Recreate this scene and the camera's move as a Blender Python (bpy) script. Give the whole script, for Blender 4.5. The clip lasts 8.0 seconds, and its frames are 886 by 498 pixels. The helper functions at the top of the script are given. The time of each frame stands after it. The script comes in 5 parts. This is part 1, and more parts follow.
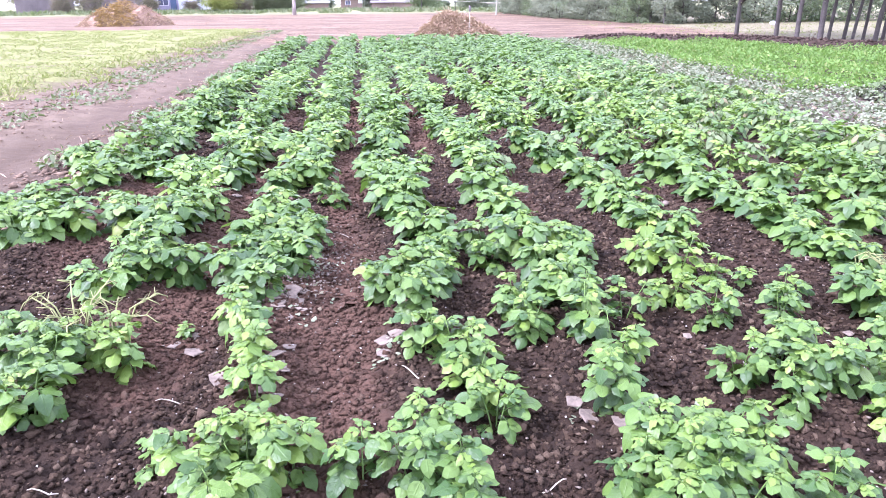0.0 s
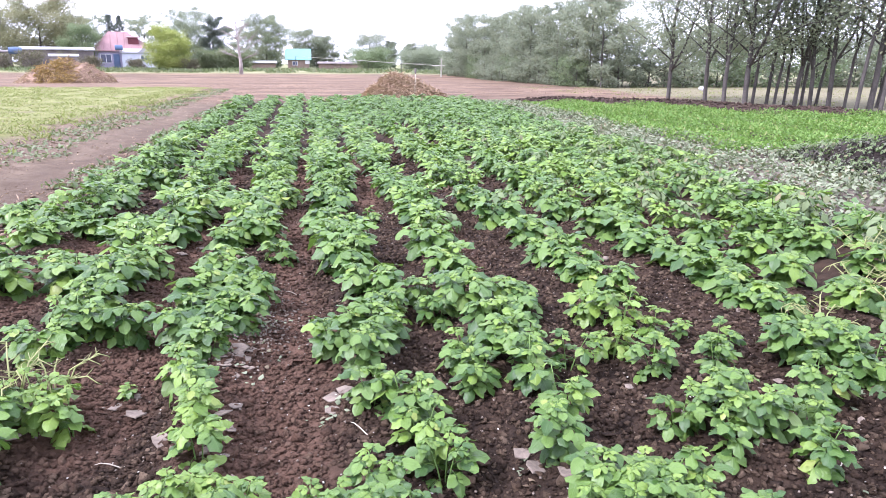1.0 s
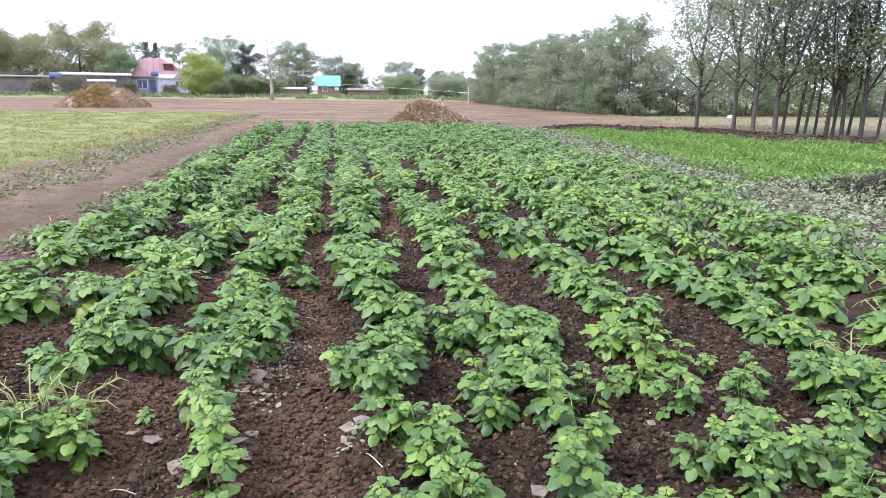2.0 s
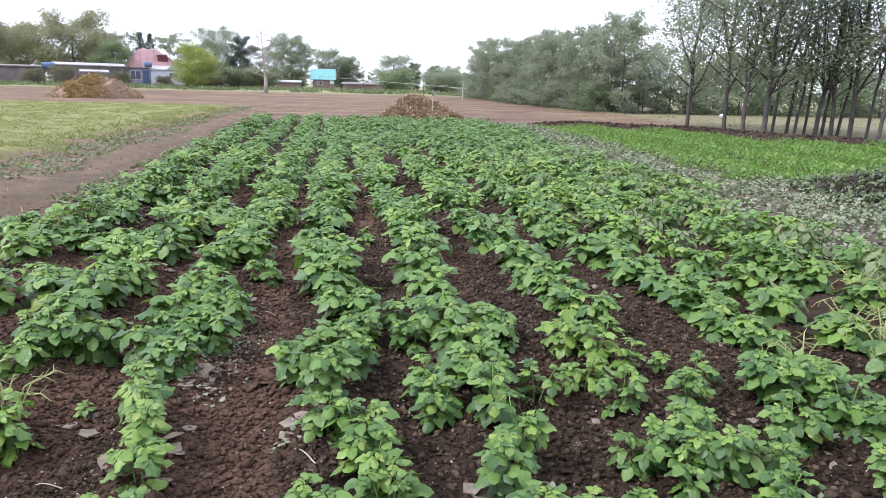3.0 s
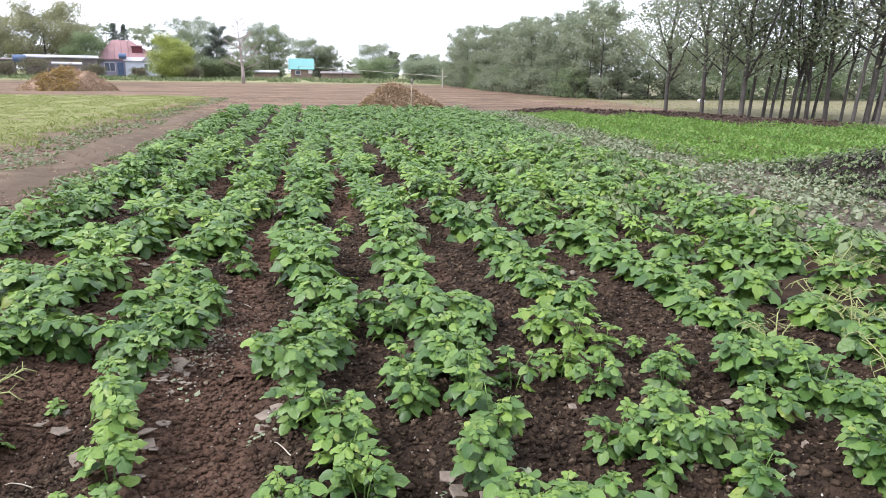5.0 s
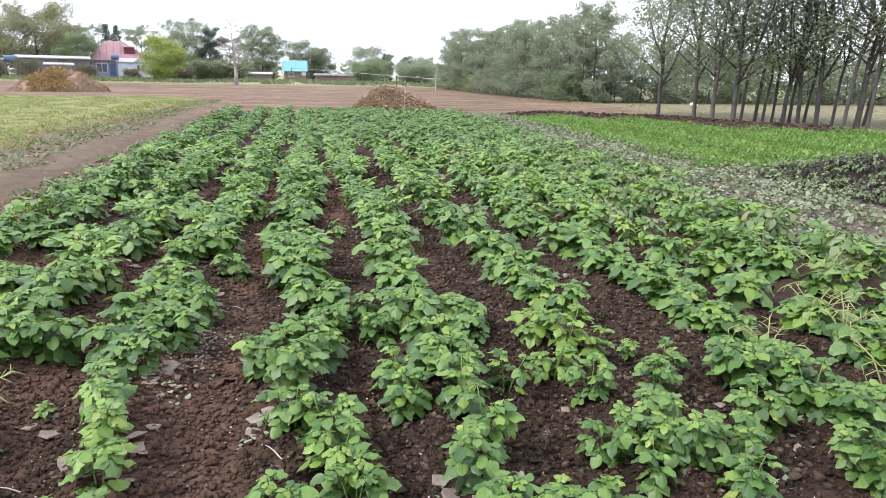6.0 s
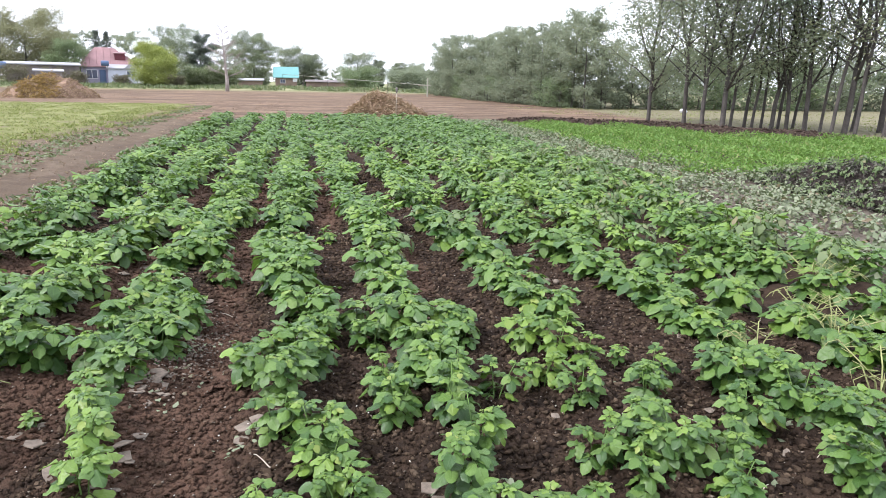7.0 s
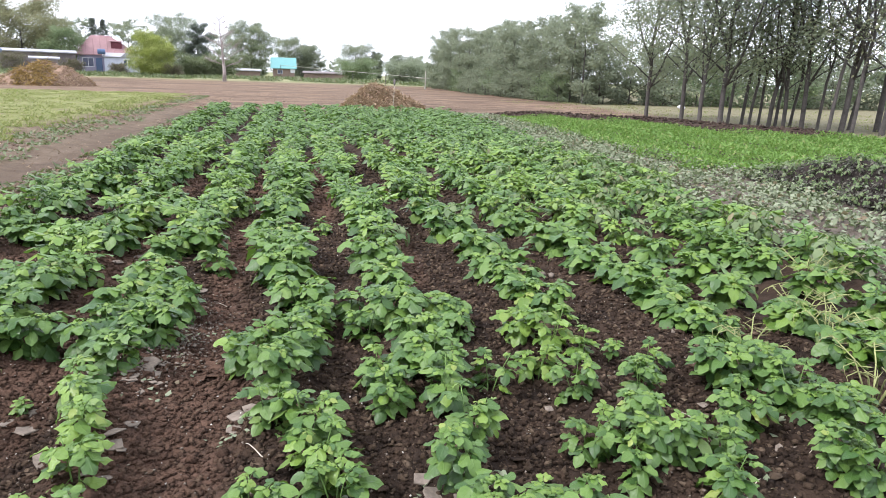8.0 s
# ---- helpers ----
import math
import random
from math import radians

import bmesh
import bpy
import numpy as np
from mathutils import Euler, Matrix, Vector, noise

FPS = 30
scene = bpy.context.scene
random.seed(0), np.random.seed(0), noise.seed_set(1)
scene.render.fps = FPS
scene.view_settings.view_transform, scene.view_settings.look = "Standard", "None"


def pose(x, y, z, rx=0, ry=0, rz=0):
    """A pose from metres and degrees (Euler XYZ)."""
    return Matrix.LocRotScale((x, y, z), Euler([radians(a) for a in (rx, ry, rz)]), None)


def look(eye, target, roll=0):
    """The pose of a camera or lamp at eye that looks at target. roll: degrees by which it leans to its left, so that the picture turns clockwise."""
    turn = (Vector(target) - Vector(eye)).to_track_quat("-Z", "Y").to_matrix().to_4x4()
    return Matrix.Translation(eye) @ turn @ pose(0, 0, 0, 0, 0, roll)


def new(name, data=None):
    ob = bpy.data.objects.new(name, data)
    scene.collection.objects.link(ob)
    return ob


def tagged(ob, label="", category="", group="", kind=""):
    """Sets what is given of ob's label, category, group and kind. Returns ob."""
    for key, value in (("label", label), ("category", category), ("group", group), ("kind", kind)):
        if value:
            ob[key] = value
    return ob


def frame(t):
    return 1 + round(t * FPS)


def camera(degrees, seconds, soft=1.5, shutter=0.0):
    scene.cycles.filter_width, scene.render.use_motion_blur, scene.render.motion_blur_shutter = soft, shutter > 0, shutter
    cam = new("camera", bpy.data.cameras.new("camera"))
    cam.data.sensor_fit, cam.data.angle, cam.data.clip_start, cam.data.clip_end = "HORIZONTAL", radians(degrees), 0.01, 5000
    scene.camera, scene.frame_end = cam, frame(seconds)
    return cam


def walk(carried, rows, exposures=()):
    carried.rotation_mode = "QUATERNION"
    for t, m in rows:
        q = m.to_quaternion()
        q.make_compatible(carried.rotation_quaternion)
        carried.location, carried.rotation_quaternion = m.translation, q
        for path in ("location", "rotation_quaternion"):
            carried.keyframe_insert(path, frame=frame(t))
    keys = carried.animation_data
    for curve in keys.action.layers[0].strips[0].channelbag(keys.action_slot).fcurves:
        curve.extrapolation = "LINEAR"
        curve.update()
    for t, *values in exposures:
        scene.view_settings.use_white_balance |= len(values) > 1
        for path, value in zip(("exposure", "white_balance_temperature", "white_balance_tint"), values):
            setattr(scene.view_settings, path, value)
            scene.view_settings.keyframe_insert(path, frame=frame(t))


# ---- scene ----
cam = camera(66.1, 8.0, soft=0.6)
PATH = [
    (0, (-0.27, 0.058, 1.376), (-0.063, 1.927, 0.695), -0.5),
    (0.5, (-0.276, 0.029, 1.387), (-0.001, 1.919, 0.795), -0.5),
    (1, (-0.28, -0.005, 1.394), (0.087, 1.891, 0.871), 0.4),
    (1.5, (-0.287, -0.01, 1.41), (0.055, 1.895, 0.906), -0.0),
    (1.7, (-0.287, 0.014, 1.409), (0.029, 1.931, 0.935), 0.2),
    (2.8, (-0.061, -0.008, 1.411), (0.225, 1.923, 0.974), 1.1),
    (3, (-0.038, 0.003, 1.407), (0.274, 1.923, 0.943), 1.5),
    (3.5, (0.0, 0.038, 1.403), (0.404, 1.931, 0.901), 1.5),
    (4, (0.011, 0.011, 1.402), (0.407, 1.906, 0.899), 1.1),
    (4.5, (0.002, 0.007, 1.404), (0.362, 1.91, 0.906), 0.8),
    (6, (0.004, 0.019, 1.4), (0.385, 1.92, 0.913), 1.1),
    (6.5, (0.018, 0.021, 1.401), (0.419, 1.922, 0.926), 1.3),
    (7, (0.016, 0.021, 1.401), (0.421, 1.923, 0.931), 1.1),
    (7.5, (0.029, 0.026, 1.394), (0.438, 1.924, 0.914), 1.3),
    (8, (0.02, 0.029, 1.389), (0.436, 1.924, 0.901), 1.9),
]
walk(cam, [(t, look(eye, target, roll)) for t, eye, target, roll in PATH],
     exposures=[(0.0, 1.92, 5350, 38), (0.5, 1.82, 5450, 36), (1.0, 1.50, 5600, 30), (1.5, 1.34, 5680, 24), (2.8, 0.82, 5700, 19), (3.5, 0.88, 5950, 17), (8.0, 0.93, 5950, 17)])

# ---- daylight: a thin white overcast ----
world = bpy.data.worlds.new("overcast_sky")
scene.world = world
world.use_nodes = True
wn, wl = world.node_tree.nodes, world.node_tree.links
sky = wn.new("ShaderNodeTexSky")
sky.sky_type, sky.sun_disc = "NISHITA", False
sky.sun_elevation, sky.sun_rotation = radians(50), radians(-102)
sky.dust_density, sky.air_density, sky.ozone_density = 4.0, 1.0, 1.0
veil = wn.new("ShaderNodeMix")
veil.data_type = "RGBA"
veil.inputs[0].default_value = 0.8
veil.inputs[7].default_value = (11.0, 11.3, 11.6, 1)
wl.new(sky.outputs[0], veil.inputs[6])
wl.new(veil.outputs[2], wn["Background"].inputs[0])
wn["Background"].inputs[1].default_value = 0.125
sun_data = bpy.data.lights.new("sun", "SUN")
sun_data.energy, sun_data.angle, sun_data.color = 2.6, radians(12), (1.0, 0.96, 0.9)
sun = new("sun", sun_data)
sun.matrix_world = look((-55, -12, 68), (0, 0, 0))


# ---- materials ----
class Nodes:
    """A small builder for one node material."""

    def __init__(self, name, rough=0.8, spec=0.3):
        self.m = bpy.data.materials.new(name)
        self.m.use_nodes = True
        self.t = self.m.node_tree
        self.b = self.t.nodes["Principled BSDF"]
        self.b.inputs["Roughness"].default_value = rough
        self.b.inputs["Specular IOR Level"].default_value = spec

    def node(self, kind, **inputs):
        n = self.t.nodes.new(kind)
        for k, v in inputs.items():
            self.put(n.inputs[int(k[1:]) if k[0] == "i" and k[1:].isdigit() else k], v)
        return n

    def put(self, socket, v):
        if isinstance(v, bpy.types.NodeSocket):
            self.t.links.new(v, socket)
        elif isinstance(v, tuple) and len(v) == 3 and socket.type == "RGBA":
            socket.default_value = (*v, 1)
        else:
            socket.default_value = v

    def math(self, op, a, b=0.0):
        n = self.t.nodes.new("ShaderNodeMath")
        n.operation = op
        self.put(n.inputs[0], a)
        self.put(n.inputs[1], b)
        return n.outputs[0]

    def mix(self, f, a, b, blend="MIX"):
        n = self.t.nodes.new("ShaderNodeMix")
        n.data_type, n.blend_type = "RGBA", blend
        self.put(n.inputs[0], f)
        self.put(n.inputs[6], a)
        self.put(n.inputs[7], b)
        return n.outputs[2]

    def step(self, v, lo, hi, a=0.0, b=1.0):
        n = self.t.nodes.new("ShaderNodeMapRange")
        n.interpolation_type = "SMOOTHSTEP"
        for k, q in enumerate((v, lo, hi, a, b)):
            self.put(n.inputs[k], q)
        return n.outputs[0]

    def where(self):
        return self.t.nodes.new("ShaderNodeNewGeometry").outputs["Position"]

    def local(self):
        return self.t.nodes.new("ShaderNodeTexCoord").outputs["Object"]

    def noise(self, at, scale, detail=4.0, rough=0.55):
        return self.node("ShaderNodeTexNoise", Vector=at, Scale=scale, Detail=detail, Roughness=rough).outputs[0]

    def luck(self):
        a = self.t.nodes.new("ShaderNodeObjectInfo").outputs["Random"]
        b = self.t.nodes.new("ShaderNodeNewGeometry").outputs["Random Per Island"]
        return self.math("FRACT", self.math("ADD", a, b))

    def bump(self, h, strength, dist):
        n = self.node("ShaderNodeBump", Height=h, Strength=strength, Distance=dist)
        self.t.links.new(n.outputs[0], self.b.inputs["Normal"])

    def base(self, c):
        self.put(self.b.inputs["Base Color"], c)
        return self

    def thin(self, c, part):
        """Lets part of the light through, as a leaf does."""
        out = self.t.nodes["Material Output"]
        tr = self.node("ShaderNodeBsdfTranslucent", Color=c)
        mx = self.node("ShaderNodeMixShader", i0=part, i1=self.b.outputs[0], i2=tr.outputs[0])
        self.t.links.new(mx.outputs[0], out.inputs["Surface"])


def plain(name, colour, rough=0.8, grain=6.0, depth=0.25, bump=0.02, spec=0.3):
    """A surface of one hue with stains at two scales and fine relief."""
    n = Nodes(name, rough, spec)
    at = n.local()
    big, fine = n.noise(at, grain * 0.25, 3), n.noise(at, grain * 3, 6, 0.65)
    f = n.math("ADD", n.math("MULTIPLY", big, 0.6), n.math("MULTIPLY", fine, 0.4))
    dark = tuple(c * (1 - depth) for c in colour)
    lite = tuple(min(0.95, c * (1 + depth)) for c in colour)
    n.base(n.mix(n.step(f, 0.3, 0.7), dark, lite))
    if bump:
        n.bump(fine, 0.6, bump)
    return n.m


def leafy(name, low, high, odd, rough=0.5, through_part=0.3, veins=False, odd_from=0.82, glow=(0.18, 0.32, 0.03)):
    """Leaves whose hue varies from one to the next, with a few odd ones."""
    n = Nodes(name, rough, 0.4 if veins else 0.3)
    r = n.luck()
    at = n.where()
    patch = n.noise(at, 1.3, 2)
    c = n.mix(n.step(n.math("ADD", n.math("MULTIPLY", r, 0.6), n.math("MULTIPLY", patch, 0.5)), 0.2, 0.85), low, high)
    c = n.mix(n.step(n.math("FRACT", n.math("MULTIPLY", r, 7.31)), odd_from, 1.0), c, odd)
    if veins:
        uv = n.t.nodes.new("ShaderNodeUVMap")
        sep = n.node("ShaderNodeSeparateXYZ", Vector=uv.outputs[0])
        side = n.math("ABSOLUTE", sep.outputs[1])
        wave = n.math("SINE", n.math("MULTIPLY", n.math("SUBTRACT", sep.outputs[0], n.math("MULTIPLY", side, 0.2)), 34.0))
        rib = n.step(wave, 0.72, 1.0)
        mid = n.step(side, 0.1, 0.02)
        vein = n.math("MAXIMUM", n.math("MULTIPLY", rib, 0.45), mid)
        c = n.mix(n.math("MULTIPLY", vein, 0.10), c, tuple(min(1, q * 1.6) for q in high))
        blotch = n.noise(at, 55.0, 4)
        c = n.mix(n.math("MULTIPLY", n.step(blotch, 0.45, 0.75), 0.12), c, tuple(q * 0.55 for q in low))
        crinkle = n.noise(at, 42.0, 2)
        n.bump(n.math("ADD", n.math("MULTIPLY", vein, -0.5), n.math("ADD", n.math("MULTIPLY", blotch, 0.7), n.math("MULTIPLY", crinkle, 1.6))), 0.45, 0.006)
    n.base(c)
    n.thin(n.mix(0.5, c, glow), through_part)
    return n.m


M_LEAF = leafy("potato_leaf", (0.030, 0.076, 0.014), (0.104, 0.182, 0.034), (0.13, 0.20, 0.042), 0.44, 0.22, True, 0.93)
M_YOUNG = leafy("potato_young_leaf", (0.078, 0.150, 0.022), (0.155, 0.242, 0.040), (0.21, 0.26, 0.055), 0.40, 0.25, True, 0.9)
M_WILT = leafy("wilted_leaf", (0.125, 0.150, 0.086), (0.205, 0.228, 0.145), (0.16, 0.12, 0.075), 0.7, 0.15)
# grove leaves paler and greyer than real foliage: haze put into the colour
M_TREE = leafy("hazed_tree_leaf", (0.135, 0.166, 0.106), (0.218, 0.254, 0.156), (0.24, 0.23, 0.12), 0.55, 0.66, glow=(0.34, 0.39, 0.24))
M_YELLOWING = leafy("yellowing_leaf", (0.17, 0.185, 0.105), (0.25, 0.255, 0.14), (0.26, 0.21, 0.08), 0.55, 0.5, glow=(0.30, 0.35, 0.20))
# distance haze is mixed into this leaf colour, well above real foliage
M_WOOD = leafy("hazed_wood_leaf", (0.165, 0.190, 0.135), (0.230, 0.260, 0.180), (0.26, 0.255, 0.14), 0.6, 0.58, glow=(0.34, 0.39, 0.24))
M_WILLOW = leafy("willow_leaf", (0.23, 0.26, 0.07), (0.34, 0.36, 0.11), (0.33, 0.30, 0.10), 0.55, 0.4)
M_SPRUCE = leafy("spruce_needle", (0.060, 0.080, 0.072), (0.100, 0.125, 0.100), (0.10, 0.10, 0.07), 0.6, 0.2, glow=(0.30, 0.35, 0.20))
# garden leaves carry the pale veil of haze in their base colour
M_GARDEN = leafy("hazed_garden_leaf", (0.165, 0.195, 0.140), (0.240, 0.280, 0.185), (0.25, 0.25, 0.145), 0.6, 0.58, glow=(0.34, 0.39, 0.24))
M_GREEN = leafy("fresh_garden_leaf", (0.110, 0.160, 0.080), (0.180, 0.245, 0.115), (0.21, 0.23, 0.10), 0.55, 0.48, glow=(0.30, 0.35, 0.20))
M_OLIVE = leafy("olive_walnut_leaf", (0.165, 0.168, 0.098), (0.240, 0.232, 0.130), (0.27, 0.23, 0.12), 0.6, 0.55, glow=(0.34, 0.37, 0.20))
M_LIMP = leafy("limp_potato_leaf", (0.075, 0.115, 0.045), (0.135, 0.175, 0.078), (0.17, 0.15, 0.08), 0.65, 0.2)
M_BAND = leafy("carrot_leaf", (0.085, 0.165, 0.034), (0.150, 0.255, 0.056), (0.23, 0.26, 0.09), 0.6, 0.35)
M_GRASS = leafy("meadow_grass", (0.165, 0.178, 0.064), (0.262, 0.264, 0.105), (0.28, 0.24, 0.11), 0.6, 0.3)
M_WEED = leafy("track_weed", (0.095, 0.12, 0.060), (0.16, 0.18, 0.10), (0.19, 0.165, 0.10), 0.6, 0.2)
M_SCRUB = leafy("brown_scrub", (0.10, 0.075, 0.06), (0.17, 0.135, 0.105), (0.15, 0.16, 0.09), 0.7, 0.2)
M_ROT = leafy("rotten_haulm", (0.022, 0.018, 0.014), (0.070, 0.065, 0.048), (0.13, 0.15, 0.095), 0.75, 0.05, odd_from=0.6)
M_STRAW = leafy("straw_stalk", (0.30, 0.20, 0.13), (0.50, 0.37, 0.26), (0.54, 0.42, 0.29), 0.75, 0.1)
M_STEM = plain("green_stem", (0.12, 0.20, 0.05), 0.5, 30, 0.25, 0.001)
M_DRYSTEM = plain("dry_stem", (0.22, 0.235, 0.09), 0.7, 30, 0.25, 0.001)
M_BARK = plain("grey_brown_bark", (0.074, 0.066, 0.058), 0.9, 9, 0.4, 0.03)
M_PALEBARK = plain("bleached_bark", (0.29, 0.25, 0.225), 0.9, 9, 0.3, 0.03)
M_CRUST = plain("dry_soil_crust", (0.160, 0.132, 0.104), 0.95, 30, 0.4, 0.004, 0.1)
M_CHIP = plain("whitish_chip", (0.42, 0.39, 0.34), 0.8, 40, 0.25, 0.001, 0.2)
M_WHITE = plain("white_paint", (0.60, 0.60, 0.62), 0.6, 3, 0.12, 0.004)
M_TWIG = plain("bleached_twig", (0.42, 0.37, 0.29), 0.8, 40, 0.2, 0.001)


def sunlit_dry_patches(n, c, at, sep_x, sep_y):
    """Reddish dried earth along two of the furrows, with sunlit lightness put into its colour."""
    ragged = n.math("MULTIPLY", n.math("SUBTRACT", n.noise(at, 4.0, 5, 0.7), 0.5), 1.0)
    for cx, cy, wx, wy in ((-0.52, 2.9, 0.38, 1.9), (-1.22, 3.0, 0.30, 0.9), (0.75, 5.6, 0.25, 1.6), (-1.22, 5.4, 0.26, 1.7), (-2.05, 5.0, 0.24, 1.4), (-0.45, 5.6, 0.2, 1.6), (-1.35, 8.6, 0.26, 1.8), (1.55, 5.2, 0.22, 1.7), (2.3, 5.2, 0.2, 1.5), (-0.42, 9.4, 0.2, 2.6), (0.28, 8.4, 0.18, 2.4)):
        dx = n.math("DIVIDE", n.math("SUBTRACT", sep_x, cx), wx)
        dy = n.math("DIVIDE", n.math("SUBTRACT", sep_y, cy), wy)
        d = n.math("ADD", n.math("ADD", n.math("MULTIPLY", dx, dx), n.math("MULTIPLY", dy, dy)), ragged)
        c = n.mix(n.math("MULTIPLY", n.step(d, 1.1, 0.2), n.step(n.noise(at, 22.0, 4, 0.7), 0.3, 0.6, 0.2, 0.9)), c, (0.135, 0.080, 0.054))
    return c


def soil_material(name):
    """Dark crumbly earth; lumps and clods share it."""
    n = Nodes(name, 0.95, 0.12)
    at = n.where()
    r = n.luck()
    big, mid, fine = n.noise(at, 0.9, 3), n.noise(at, 9.0, 4), n.noise(at, 70.0, 6, 0.7)
    c = n.mix(n.step(mid, 0.3, 0.72), (0.032, 0.0215, 0.0145), (0.082, 0.054, 0.035))
    c = n.mix(n.math("MULTIPLY", n.step(big, 0.5, 0.7), 0.55), c, (0.063, 0.040, 0.027))
    c = n.mix(n.math("MULTIPLY", n.step(fine, 0.55, 0.8), 0.5), c, (0.081, 0.058, 0.045))
    c = n.mix(n.math("MULTIPLY", n.step(r, 0.45, 0.0), 0.45), c, (0.014, 0.010, 0.008))
    c = n.mix(n.math("MULTIPLY", n.step(r, 0.6, 1.0), 0.75), c, (0.125, 0.087, 0.056))
    c = n.mix(n.math("MULTIPLY", n.step(n.math("FRACT", n.math("MULTIPLY", r, 9.7)), 0.72, 1.0), 0.7), c, (0.205, 0.150, 0.100))
    xy = n.node("ShaderNodeSeparateXYZ", Vector=at)
    c = sunlit_dry_patches(n, c, at, xy.outputs[0], xy.outputs[1])
    n.base(c)
    n.bump(n.math("ADD", n.math("MULTIPLY", n.noise(at, 190.0, 4, 0.7), 0.6), fine), 1.0, 0.022)
    return n.m


M_CLOD = soil_material("soil_clod")
M_DUG = plain("freshly_dug_soil", (0.052, 0.037, 0.028), 0.95, 8, 0.45, 0.02, 0.1)
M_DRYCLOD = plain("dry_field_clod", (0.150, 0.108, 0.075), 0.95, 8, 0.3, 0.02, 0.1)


def ground_material():
    """Earth of the plot, the track beside it, meadow, tilled land and the grass under the trees, by place."""
    n = Nodes("ground", 0.95, 0.12)
    at = n.where()
    wob, wob2 = n.noise(at, 0.35, 4, 0.6), n.noise(at, 1.6, 4, 0.6)
    sep = n.node("ShaderNodeSeparateXYZ", Vector=at)
    jit = n.math("ADD", n.math("MULTIPLY", n.math("SUBTRACT", wob, 0.5), 3.0), n.math("MULTIPLY", n.math("SUBTRACT", wob2, 0.5), 1.2))
    x = n.math("ADD", sep.outputs[0], n.math("MULTIPLY", jit, 0.45))
    y = n.math("ADD", sep.outputs[1], n.math("MULTIPLY", jit, 1.6))
    big, mid, fine = n.noise(at, 0.9, 3), n.noise(at, 9.0, 4), n.noise(at, 70.0, 6, 0.7)
    # darker than the clods above: shade of the gaps is put into the colour
    soil = n.mix(n.step(mid, 0.3, 0.72), (0.022, 0.015, 0.0105), (0.058, 0.038, 0.025))
    soil = n.mix(n.math("MULTIPLY", n.step(big, 0.5, 0.7), 0.55), soil, (0.063, 0.040, 0.027))
    soil = n.mix(n.math("MULTIPLY", n.step(fine, 0.55, 0.8), 0.5), soil, (0.081, 0.058, 0.045))
    soil = sunlit_dry_patches(n, soil, at, sep.outputs[0], sep.outputs[1])
    m2 = n.noise(at, 3.0, 5, 0.65)
    track = n.mix(n.step(m2, 0.3, 0.7), (0.090, 0.064, 0.043), (0.168, 0.128, 0.088))
    streak = n.noise(n.node("ShaderNodeMapping", Vector=at, Scale=(2.6, 0.22, 1.0)).outputs[0], 1.0, 5, 0.65)
    track = n.mix(n.math("MULTIPLY", n.step(streak, 0.42, 0.62), 0.75), track, (0.110, 0.083, 0.057))
    track = n.mix(n.math("MULTIPLY", n.step(fine, 0.55, 0.8), 0.4), track, (0.249, 0.209, 0.143))
    rut = n.math("DIVIDE", n.math("ADD", x, 3.45), 0.42)
    track = n.mix(n.math("MULTIPLY", n.step(n.math("MULTIPLY", rut, rut), 1.2, 0.1), 0.55), track, (0.078, 0.055, 0.038))
    stretch = n.node("ShaderNodeMapping", Vector=at, Scale=(0.25, 1.6, 1.0))
    drill = n.noise(stretch.outputs[0], 1.0, 5, 0.7)
    tilled = n.mix(n.step(drill, 0.32, 0.68), (0.070, 0.046, 0.031), (0.215, 0.150, 0.100))
    lines = n.noise(n.node("ShaderNodeMapping", Vector=at, Scale=(0.03, 0.3, 1.0)).outputs[0], 1.0, 4, 0.6)
    tilled = n.mix(n.math("MULTIPLY", n.step(lines, 0.5, 0.62), 0.55), tilled, (0.072, 0.050, 0.033))
    meadow = n.mix(n.step(m2, 0.3, 0.7), (0.120, 0.130, 0.044), (0.205, 0.210, 0.080))
    meadow = n.mix(n.math("MULTIPLY", n.step(n.noise(at, 0.8, 5, 0.7), 0.5, 0.68), 0.7), meadow, (0.150, 0.125, 0.078))
    dry = n.mix(n.step(m2, 0.3, 0.7), (0.112, 0.104, 0.058), (0.187, 0.169, 0.101))
    litter = n.mix(n.step(m2, 0.35, 0.65), (0.075, 0.060, 0.046), (0.150, 0.130, 0.100))
    black = n.mix(n.step(mid, 0.3, 0.7), (0.032, 0.022, 0.017), (0.068, 0.047, 0.036))
    c = n.mix(n.step(x, -2.75, -3.15), soil, track)
    c = n.mix(n.step(n.math("ADD", x, n.math("MULTIPLY", y, -0.09)), 3.5, 4.4), c, litter)
    c = n.mix(n.step(x, 6.3, 7.2), c, black)
    c = n.mix(n.step(y, 26.0, 28.5), c, tilled)
    far1 = n.math("MULTIPLY", n.math("SUBTRACT", n.math("ADD", y, n.math("MULTIPLY", x, 0.738)), 30.9), 0.8)
    far2 = n.math("SUBTRACT", n.math("ADD", x, n.math("MULTIPLY", y, 0.2)), 16.5)
    far3 = n.math("SUBTRACT", n.math("ADD", y, n.math("MULTIPLY", x, 0.333)), 22.5)
    belt = n.math("MAXIMUM", far1, n.math("MINIMUM", far2, far3))
    right = n.step(x, 6.0, 8.0)
    c = n.mix(n.math("MULTIPLY", n.math("MULTIPLY", n.step(belt, -0.2, 0.3), right), n.step(x, 17.5, 16.0)), c, black)
    c = n.mix(n.math("MULTIPLY", n.step(belt, 1.3, 2.2), right), c, tilled)
    c = n.mix(n.math("MULTIPLY", n.step(n.math("ADD", x, n.math("MULTIPLY", y, -0.10)), 12.4, 14.2), n.step(belt, 0.6, 1.4)), c, dry)
